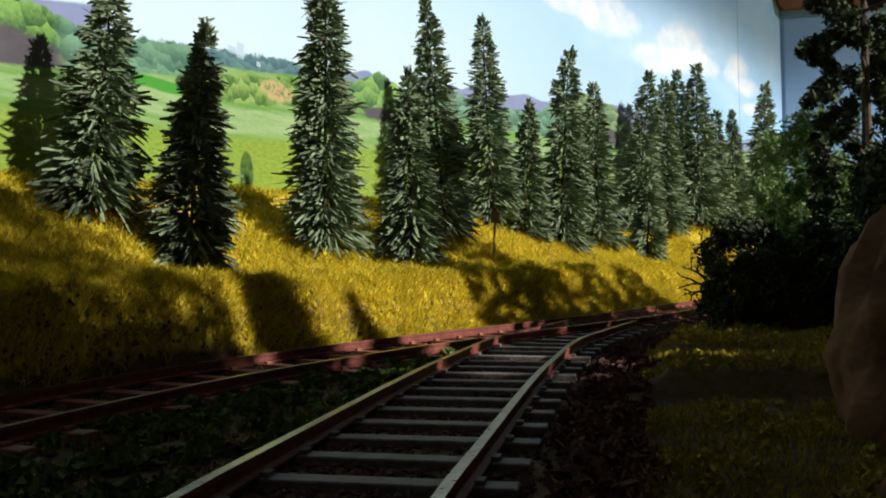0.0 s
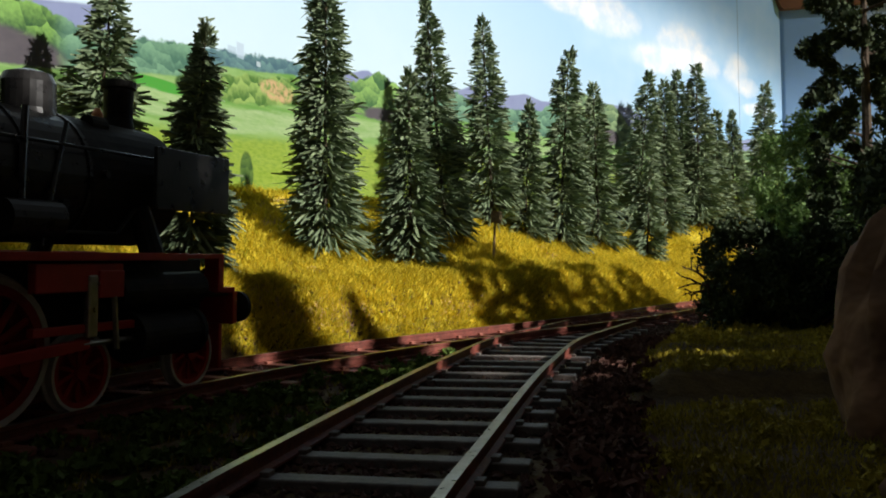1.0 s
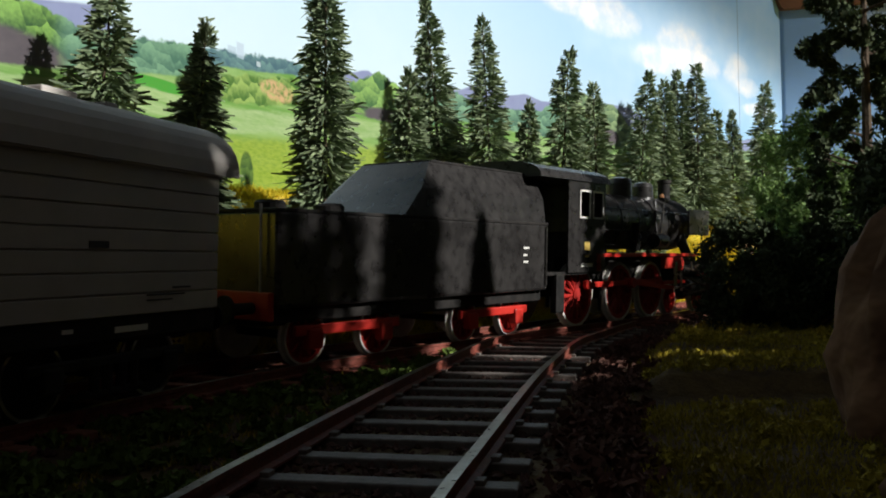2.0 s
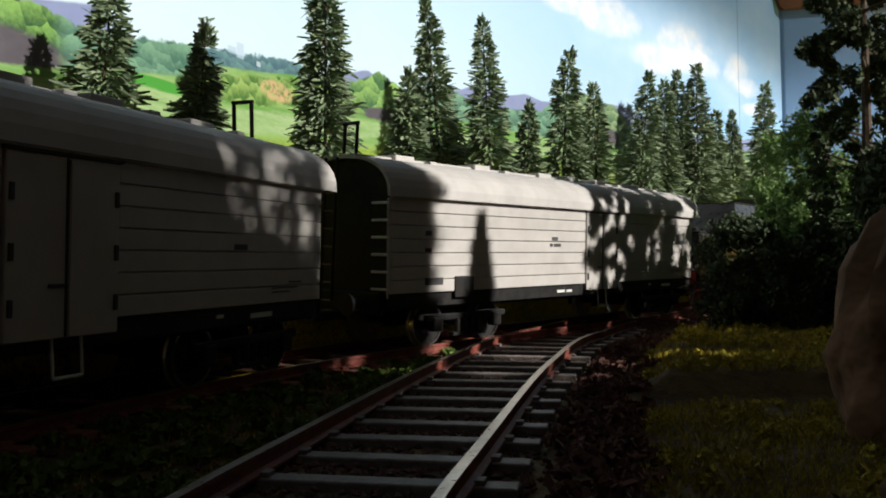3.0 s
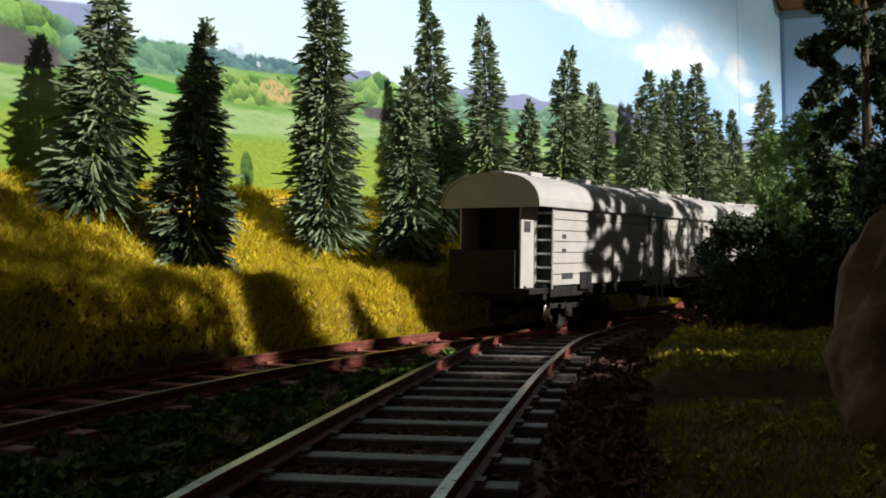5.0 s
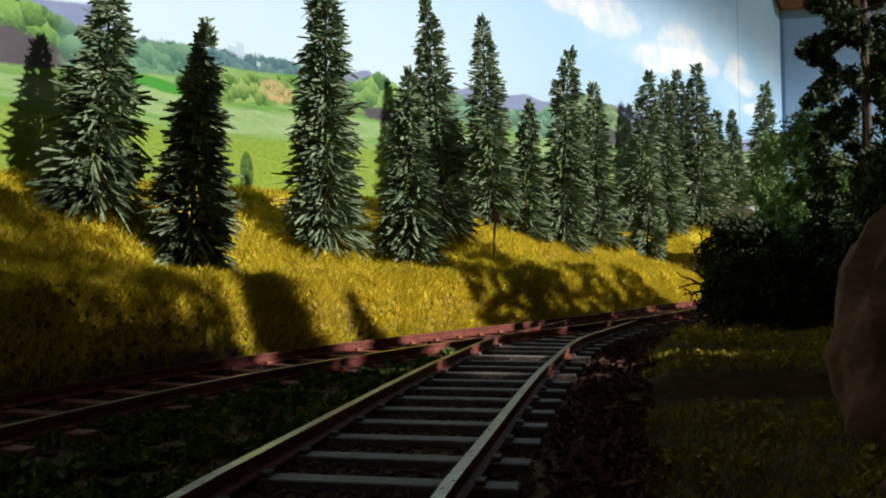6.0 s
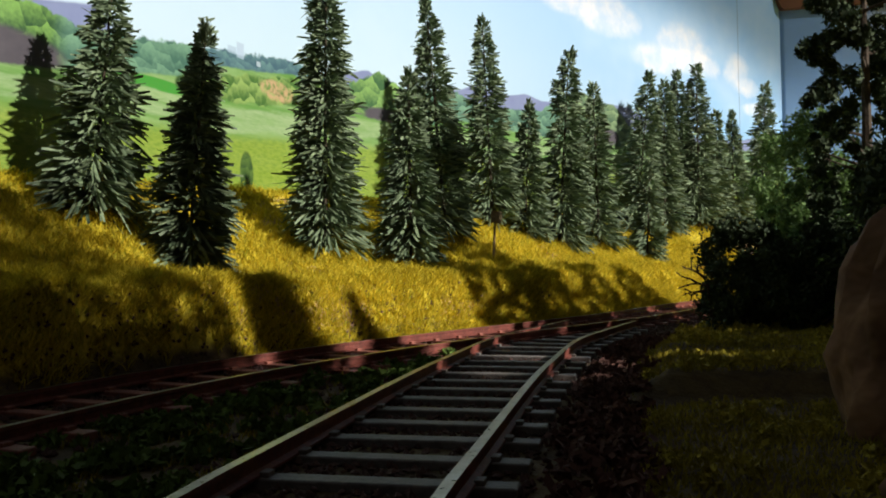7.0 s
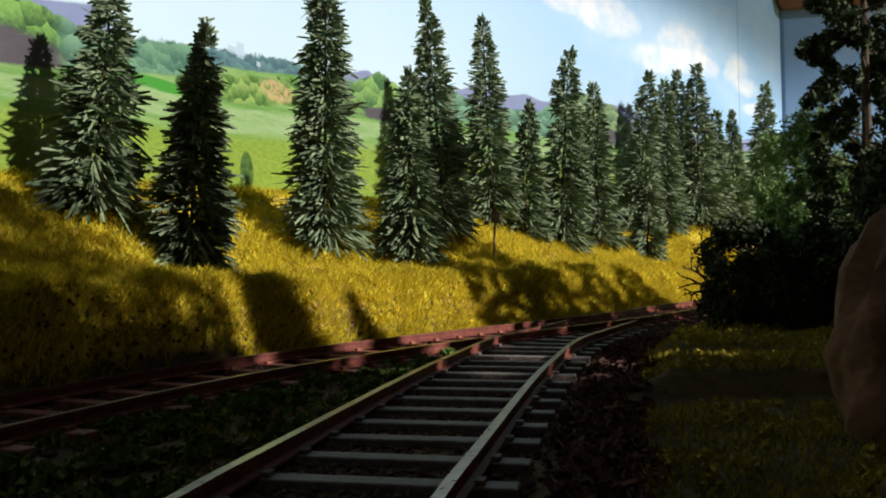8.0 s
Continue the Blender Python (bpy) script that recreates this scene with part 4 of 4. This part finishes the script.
            rod(bm, (x, e + y * 7, 11.6), (x, e + y * 7.8, 11.6), 2.6, n=18)
            part("buffer", bm, frame_mat, top)
        part("coupling", box(bmesh.new(), -1.8, 1.8, min(e, e + y * 10.5), max(e, e + y * 10.5), 7.2, 9.4, 0.4), frame_mat, top)
        by = y * 55
        for hand in (-1, 1):
            bm = box(bmesh.new(), hand * 14.2 - 0.7, hand * 14.2 + 0.7, by - 16, by + 16, 6.6, 8.2, 0.3)
            for a in (-12, 12):
                box(bm, hand * 14.3 - 1.1, hand * 14.3 + 1.1, by + a - 1.8, by + a + 1.8, 4.0, 7.6, 0.4)
            for a in (-4, -1.4, 1.4, 4):
                rod(bm, (hand * 14.6, by + a, 3.2), (hand * 14.6, by + a, 7.0), 0.75, n=8)
            box(bm, hand * 14.2 - 0.9, hand * 14.2 + 0.9, by - 6, by + 6, 2.4, 3.4, 0.25)
            part("bogie_frame", bm, frame_mat, top)
        part("bolster", box(bmesh.new(), -12.5, 12.5, by - 3, by + 3, 5, 9.8, 0.4), frame_mat, top)
        for a in (-12, 12):
            wheelset(top, by + a, 5.6, spokes=0, disc=frame_mat, tyre=steel_mat)
    return top


CRANK = 5.2
DRIVERS = ((-28.6, 10.0), (-0.6, 10.0), (23.0, 10.0))
RODS = []


def loco():
    top = tagged(new("steam_locomotive"), "black steam locomotive with red running gear and white wheel rims", "locomotive")
    zb, rb = 34.4, 10.0
    along = Matrix.Rotation(-math.pi / 2, 4, "X")
    place = Matrix.Translation((0, 0, zb))
    bm = lathe(bmesh.new(), [(0.1, -22), (rb + 0.6, -22), (rb + 0.6, -10), (rb, -9), (rb, 42), (0.1, 42)], 40, place @ along)
    part("boiler", bm, black_mat, top, smooth=False)
    for y in (-9.5, 4, 17, 30, 41.5):
        part("boiler_band", lathe(bmesh.new(), [(rb - 0.2, y - 0.35), (rb + 0.25, y - 0.35), (rb + 0.25, y + 0.35), (rb - 0.2, y + 0.35)], 40, place @ along), black_mat, top)
    part("smokebox", lathe(bmesh.new(), [(0.1, 42), (rb + 0.15, 42), (rb + 0.15, 62), (rb - 0.6, 62.6), (0.1, 62.6)], 40, place @ along), frame_mat, top)
    sdoor = part("smokebox_door", lathe(bmesh.new(), [(0.1, 62.5), (rb - 1.6, 62.5), (rb - 2.4, 63.6), (4, 64.6), (0.1, 65)], 32, place @ along), frame_mat, top)
    part("handwheel", rod(bmesh.new(), (0, 64.8, zb), (0, 66, zb), 0.9, n=10), steel_mat, sdoor)
    # chimney, domes, pipes on the boiler's back
    part("chimney", lathe(bmesh.new(), [(3.4, 42.8), (2.7, 44.4), (2.4, 46), (2.5, 51.0), (2.9, 51.2), (2.9, 52.4), (2.0, 52.4), (2.0, 47)], 24, Matrix.Translation((0, 58, 0))), frame_mat, top)
    part("sand_dome", lathe(bmesh.new(), [(4.6, 42), (4.1, 44.4), (4.0, 48.4), (3.3, 49.8), (1.4, 50.4), (0.1, 50.5)], 28, Matrix.Translation((0, 39, 0))), black_mat, top)
    part("steam_dome", lathe(bmesh.new(), [(5.4, 42), (4.8, 44.0), (4.7, 48.6), (4.0, 50.4), (1.6, 51.1), (0.1, 51.2)], 28, Matrix.Translation((0, 20, 0))), black_mat, top)
    valve = part("safety_valve", lathe(bmesh.new(), [(1.3, 43.5), (1.3, 45.5), (1.0, 46), (1.0, 48), (0.6, 48.6), (0.1, 48.6)], 12, Matrix.Translation((0, -1, 0))), copper_mat, top)
    part("bell", lathe(bmesh.new(), [(1.0, 43.6), (0.9, 45.4), (0.4, 46.4), (0.1, 46.4)], 12, Matrix.Translation((3.0, 50, 0))), copper_mat, top)
    for hand in (-1, 1):
        part("handrail", rod(bmesh.new(), (hand * 10.2, -18, 38.5), (hand * 10.2, 60, 38.5), 0.28, n=6), black_mat, top)
        part("feed_pipe", rod(bmesh.new(), (hand * 9.4, 30, 43), (hand * 11.2, 28, 30), 0.5, n=8), black_mat, top)
        part("steam_pipe", rod(bmesh.new(), (hand * 9.0, 53, 30), (hand * 12.4, 53, 22), 1.9, n=12), frame_mat, top)
        bm = lathe(bmesh.new(), [(0.1, 0), (2.6, 0), (2.6, 9), (0.1, 9)], 18, Matrix.Translation((hand * 12.0, 24, 27.6)) @ along)
        part("air_tank", bm, black_mat, top)
        bm = bmesh.new()
        for z0, r in ((24, 1.5), (27.6, 1.1), (30.6, 1.4)):
            rod(bm, (hand * 12.2, 9.5, z0), (hand * 12.2, 9.5, z0 + 3.0), r, n=12)
            rod(bm, (hand * 12.2, 9.5, z0 + 2.8), (hand * 12.2, 9.5, z0 + 3.2), r + 0.4, n=12)
        rod(bm, (hand * 12.0, 12.5, 24), (hand * 11.4, 12.5, 33), 0.5, n=8)
        part("air_pump", bm, frame_mat, top)
        bm = box(bmesh.new(), hand * 13.4 - 0.35, hand * 13.4 + 0.35, 51.5, 71, 30.2, 40.2, 0.2)
        plate = part("smoke_deflector", bm, black_mat, top)
        part("bracket", rod(bmesh.new(), (hand * 9.6, 58, 36), (hand * 13.2, 58, 36), 0.4, n=6), black_mat, plate)
        # running board with its red edge
        part("running_board", box(bmesh.new(), hand * 12 - 3.4, hand * 12 + 3.4, -21, 57, 22.3, 23.0, 0.1), black_mat, top)
        bm = box(bmesh.new(), hand * 15.5 - 0.3, hand * 15.5 + 0.3, -21, 57, 22.0, 23.2, 0.1)
        part("board_edge", bm, red_mat, top)
        bm = box(bmesh.new(), hand * 15.5 - 0.3, hand * 15.5 + 0.3, -24, -21, 17.6, 23.2, 0.1)
        part("edge_drop", bm, red_mat, top)
        bm = box(bmesh.new(), hand * 14.2 - 0.6, hand * 14.2 + 0.9, 27, 43, 17.6, 21.6, 0.2)
        box(bm, hand * 15 - 0.5, hand * 15 + 0.4, 38, 43, 16.6, 20.6, 0.2)
        part("valve_bracket", bm, red_mat, top)
        bm = box(bmesh.new(), hand * 14 - 1.6, hand * 14 + 1.4, 66, 67.6, 16.4, 23.0, 0.1)
        box(bm, hand * 14 - 1.6, hand * 14 + 1.6, 57, 67, 22.3, 23.1, 0.1)
        box(bm, hand * 14 - 1.6, hand * 14 + 1.4, 67, 71, 16.2, 17.2, 0.1)
        part("front_step", bm, red_mat, top)
        bm = lathe(bmesh.new(), [(0.1, 46), (4.0, 46), (4.0, 47), (3.6, 47.4), (3.6, 60), (4.0, 60.4), (4.0, 61.4), (0.1, 61.4)], 24, Matrix.Translation((hand * 13.0, 0, 10.2)) @ along)
        lathe(bm, [(0.1, 43), (2.7, 43), (2.7, 63), (1.0, 63.4), (0.1, 63.4)], 18, Matrix.Translation((hand * 13.0, 0, 17.4)) @ along)
        part("cylinder", bm, frame_mat, top)
        part("piston_rod", rod(bmesh.new(), (hand * 14.2, 36, 10.2), (hand * 14.2, 47, 10.2), 0.5, n=8), steel_mat, top)
        part("slide_bar", box(bmesh.new(), hand * 14.2 - 0.6, hand * 14.2 + 0.6, 27, 46, 11.8, 13.0, 0.1), red_mat, top)
        part("expansion_link", box(bmesh.new(), hand * 14.8 - 0.5, hand * 14.8 + 0.5, 36, 38, 11, 20, 0.3), steel_mat, top)
        bm = rod(bmesh.new(), (hand * 15, 42, 9), (hand * 15, 41, 20), 0.45, n=6)
        rod(bm, (hand * 15, 37, 18.8), (hand * 15, 50, 17.6), 0.4, n=6)
        part("valve_rod", bm, steel_mat, top)
        part("main_frame", box(bmesh.new(), hand * 8.2 - 0.5, hand * 8.2 + 0.5, -38, 70, 8, 22, 0.2), frame_mat, top)
        part("splasher", box(bmesh.new(), hand * 11 - 2.6, hand * 11 + 2.6, -12, 12, 20.2, 22.2, 0.4), frame_mat, top)
    for hand in (-1, 1):
        bm = bmesh.new()
        for y, z, r in ((-6, 27, 0.9), (1, 30, 0.7), (16, 29, 0.8), (22, 37, 0.6), (36, 30, 0.7), (44, 35, 0.6)):
            rod(bm, (hand * 9.0, y, z), (hand * 11.0, y, z), r, n=8)
        part("boiler_fitting", bm, black_mat, top)
        bm = bmesh.new()
        for y0, z0, y1, z1 in ((-16, 31, 6, 31), (6, 31, 9, 25), (14, 27, 22, 27), (34, 26, 46, 26), (46, 26, 50, 30), (-16, 26, -4, 26)):
            rod(bm, (hand * 11.0, y0, z0), (hand * 11.0, y1, z1), 0.32, n=6)
        part("pipework", bm, frame_mat, top)
        for k, y in enumerate((-27, -12, 8, 26)):
            part("brake_hanger", rod(bmesh.new(), (hand * 10.2, y, 4), (hand * 10.2, y + 1, 17), 0.6, n=6), frame_mat, top)
        part("sand_pipe", rod(bmesh.new(), (hand * 9.8, 37, 42), (hand * 10.6, 32, 24), 0.35, n=6), black_mat, top)
        part("generator", lathe(bmesh.new(), [(0.1, 0), (1.5, 0), (1.5, 3.4), (0.1, 3.4)], 14, Matrix.Translation((hand * 4.5, 46, 43.2)) @ along), frame_mat, top)
    part("firebox", box(bmesh.new(), -7.6, 7.6, -24, -2, 11, 30, 0.6), frame_mat, top)
    # cab
    shell = part("cab", box(bmesh.new(), -15.8, -15.1, -41, -18.6, 17.4, 46.0, 0.15), black_mat, top)
    bm = bmesh.new()
    for y0, y1, z0, z1 in ((-41, -18.6, 17.4, 34.2), (-41, -18.6, 42.6, 46.2), (-41, -34.6, 34.2, 42.6), (-28.4, -26.6, 34.2, 42.6), (-20.4, -18.6, 34.2, 42.6)):
        box(bm, 15.1, 15.8, y0, y1, z0, z1)
    part("cab_side", bm, black_mat, top)
    for y0, y1 in ((-34.6, -28.4), (-26.6, -20.4)):
        bm = bmesh.new()
        for a, b, c, d in ((y0, y1, 34.0, 34.6), (y0, y1, 42.2, 42.8), (y0 - 0.2, y0 + 0.35, 34, 42.8), (y1 - 0.35, y1 + 0.2, 34, 42.8)):
            box(bm, 15.7, 16.1, a, b, c, d)
        part("window_frame", bm, rim_mat, top, "cream window frame")
    bm = box(bmesh.new(), -15.4, 15.4, -19.4, -18.6, 17.6, 46.4, 0.1)
    part("cab_front", bm, black_mat, top)
    part("cab_roof", prism(bmesh.new(), roof_arc(16.4, 45.4, 50.4, 14), -57, -16.4), black_mat, top)
    part("cab_floor", box(bmesh.new(), -15, 15, -52, -18.6, 16.6, 17.6, 0.2), frame_mat, top)
    part("cab_step", box(bmesh.new(), 13.4, 15.6, -47, -42.5, 5.5, 17, 0.3), frame_mat, top)
    bars(top, [(-33.5, 19.0, 7, 1.1)], 15.82, chalk_mat, "number_plate")
    bars(top, [(-31.2, 22.0, 2.4, 0.7), (-31.6, 24.2, 3.2, 2.6)], 15.82, gold_mat, "emblem")
    for k, (y, r) in enumerate(DRIVERS):
        wheelset(top, y, r, "driving_wheelset", 15)
    for y in (39.0, 64.0):
        wheelset(top, y, 5.7, "leading_wheelset", 10, disc=red_mat)
    part("bogie", box(bmesh.new(), -8, 8, 34, 69, 4.6, 7.4, 0.4), dark_red_mat, top)
    beam = part("buffer_beam", box(bmesh.new(), -15, 15, 71, 72.4, 10.5, 16.4, 0.2), red_mat, top)
    for x in (-10, 10):
        bm = rod(bmesh.new(), (x, 72, 13), (x, 79, 13), 1.3, n=12)
        rod(bm, (x, 79, 13), (x, 80, 13), 3.0, n=20)
        part("buffer", bm, frame_mat, top)
        part("head_lamp", rod(bmesh.new(), (x, 70, 18.8), (x, 72.4, 18.8), 1.8, n=14), frame_mat, top)
    part("rail_guard", box(bmesh.new(), 9.5, 12.5, 70.5, 71.5, 2.4, 10.5, 0.2), red_mat, top)
    part("front_platform", box(bmesh.new(), -14, 14, 58, 71.5, 15.6, 16.6, 0.2), black_mat, top)
    # side rods, one set each side
    for hand in (-1, 1):
        bm = box(bmesh.new(), -0.45, 0.45, DRIVERS[0][0] - 1.5, DRIVERS[2][0] + 1.5, -0.9, 0.9, 0.15)
        for y, _ in DRIVERS:
            rod(bm, (-0.7, y, 0), (0.7, y, 0), 1.6, n=14)
        RODS.append((part("coupling_rod", bm, red_mat, top), hand, "side"))
        bm = box(bmesh.new(), -0.45, 0.45, -1, 33, -0.8, 0.8, 0.15)
        rod(bm, (-0.8, 0, 0), (0.8, 0, 0), 1.8, n=14)
        RODS.append((part("main_rod", bm, red_mat, top), hand, "main"))
    return top


def tender():
    top = tagged(new("tender"), "black four-axle coal tender with red wheels", "tender")
    part("tank", box(bmesh.new(), -15.8, 15.8, -51.5, 51.5, 12.5, 31.8, 0.8), black_mat, top)
    out = [(-15.6, 31.4), (-14.6, 39), (-11.2, 46), (11.2, 46), (14.6, 39), (15.6, 31.4)]
    bm = prism(bmesh.new(), out, -14, 50.5)
    for v in bm.verts:
        if v.co.y < 0 and v.co.z > 38:
            v.co.y += (v.co.z - 31) * 1.0
    part("coal_bunker", bm, black_mat, top)
    part("bunker_rim", box(bmesh.new(), -11.4, 11.4, 1.5, 50.7, 45.8, 46.5, 0.2), frame_mat, top)
    for y in (-40, -22):
        part("water_hatch", lathe(bmesh.new(), [(3.4, 31.4), (3.4, 34.0), (2.8, 34.6), (0.1, 34.7)], 18, Matrix.Translation((0, y, 0))), frame_mat, top)
    part("tank_rim", box(bmesh.new(), -15.9, 15.9, -51.7, 51.7, 31.4, 32.2, 0.2), frame_mat, top)
    for hand in (-1, 1):
        part("grab_rail", rod(bmesh.new(), (hand * 16.2, 50, 14), (hand * 16.2, 50, 31), 0.3, n=6), steel_mat, top)
        part("ladder_rail", rod(bmesh.new(), (hand * 12, -52.5, 14), (hand * 12, -52.5, 33), 0.3, n=6), steel_mat, top)
        part("frame", box(bmesh.new(), hand * 13 - 0.5, hand * 13 + 0.5, -51.5, 51.5, 9.4, 12.6, 0.2), frame_mat, top)
        for by in (-29, 27):
            bm = box(bmesh.new(), hand * 13.6 - 0.6, hand * 13.6 + 0.6, by - 16, by + 16, 6.4, 8.6, 0.3)
            for a in (-11, 11):
                box(bm, hand * 13.8 - 1.2, hand * 13.8 + 1.2, by + a - 2, by + a + 2, 3.6, 7.8, 0.4)
            part("bogie_frame", bm, red_mat, top)
        bars(top, [(38, 24.5, 3, 0.6), (38, 22.5, 2, 0.6), (38, 20.6, 2.6, 0.6)], hand * 15.82, chalk_mat)
    part("underframe", box(bmesh.new(), -11, 11, -51.5, 51.5, 8.6, 12.7, 0.3), frame_mat, top)
    part("buffer_beam", box(bmesh.new(), -15, 15, -52.9, -51.5, 10, 15.6, 0.2), red_mat, top)
    for x in (-10, 10):
        bm = rod(bmesh.new(), (x, -52.5, 12.4), (x, -59, 12.4), 1.2, n=12)
        rod(bm, (x, -59, 12.4), (x, -59.8, 12.4), 2.8, n=18)
        part("buffer", bm, frame_mat, top)
    for by in (-29, 27):
        for a in (-11, 11):
            wheelset(top, by + a, 5.8, "tender_wheelset", 10, disc=red_mat)
    return top


WHITE = "white boarded refrigerator wagon with a pale arched roof"
# vehicle, its place along the line at 3.3 s, half its wheelbase
TRAIN = [(loco(), 1776.0, 42), (tender(), 1673.5, 28),
         (wagon(1, False, True, False, WHITE), 1521.5, 55), (wagon(1, False, True, True, WHITE), 1332.0, 55), (wagon(-11, True, False, True, "white boarded refrigerator wagon, last of the train"), 1142.5, 55)]


def run(t):
    """Way of the train since 1 s: it slows from a brisk run to a steady one, then gathers way."""
    return 250 * (t - 1) if t < 1 else 215 * (t - 1) + 36 * (1 - math.exp(-(t - 1) / 0.75)) + 22 * smooth(t, 4.6, 5.9)


def ride(thing, s33, half):
    """Both bogies follow the line; the whole leans into the curve a little."""
    rows = []
    for k in range(81):
        s = s33 + run(k / 10) - run(3.3)
        a, b = MAIN.at(s + half), MAIN.at(s - half)
        c, d = (a + b) / 2, a - b
        rows.append((k / 10, at_mm(c[0], c[1], 0, 0, 0, math.degrees(math.atan2(d[1], d[0])) - 90) @ pose(0, 0, 0, 0, 2.2, 0)))
    walk(thing, rows)


def motions():
    for thing, s33, half in TRAIN:
        ride(thing, s33, half)
    ticks = [k / 30 for k in range(241)]
    for axle, y, r in SPIN:
        walk(axle, [(t, at_mm(0, y, r, -math.degrees(run(t) / r))) for t in ticks])
    for ob, hand, kind in RODS:
        rows = []
        for t in ticks:
            a = -run(t) / 10.0 + (math.pi / 2 if hand < 0 else 0.0) - 0.35
            cy, cz = CRANK * math.cos(a), CRANK * math.sin(a)
            if kind == "side":
                rows.append((t, at_mm(hand * 12.8, cy, 10 + cz)))
            else:
                tilt = math.degrees(math.asin((10.2 - 10 - cz) / 33))
                rows.append((t, at_mm(hand * 14.2, DRIVERS[1][0] + cy, 10 + cz, tilt)))
        walk(ob, rows)


motions()
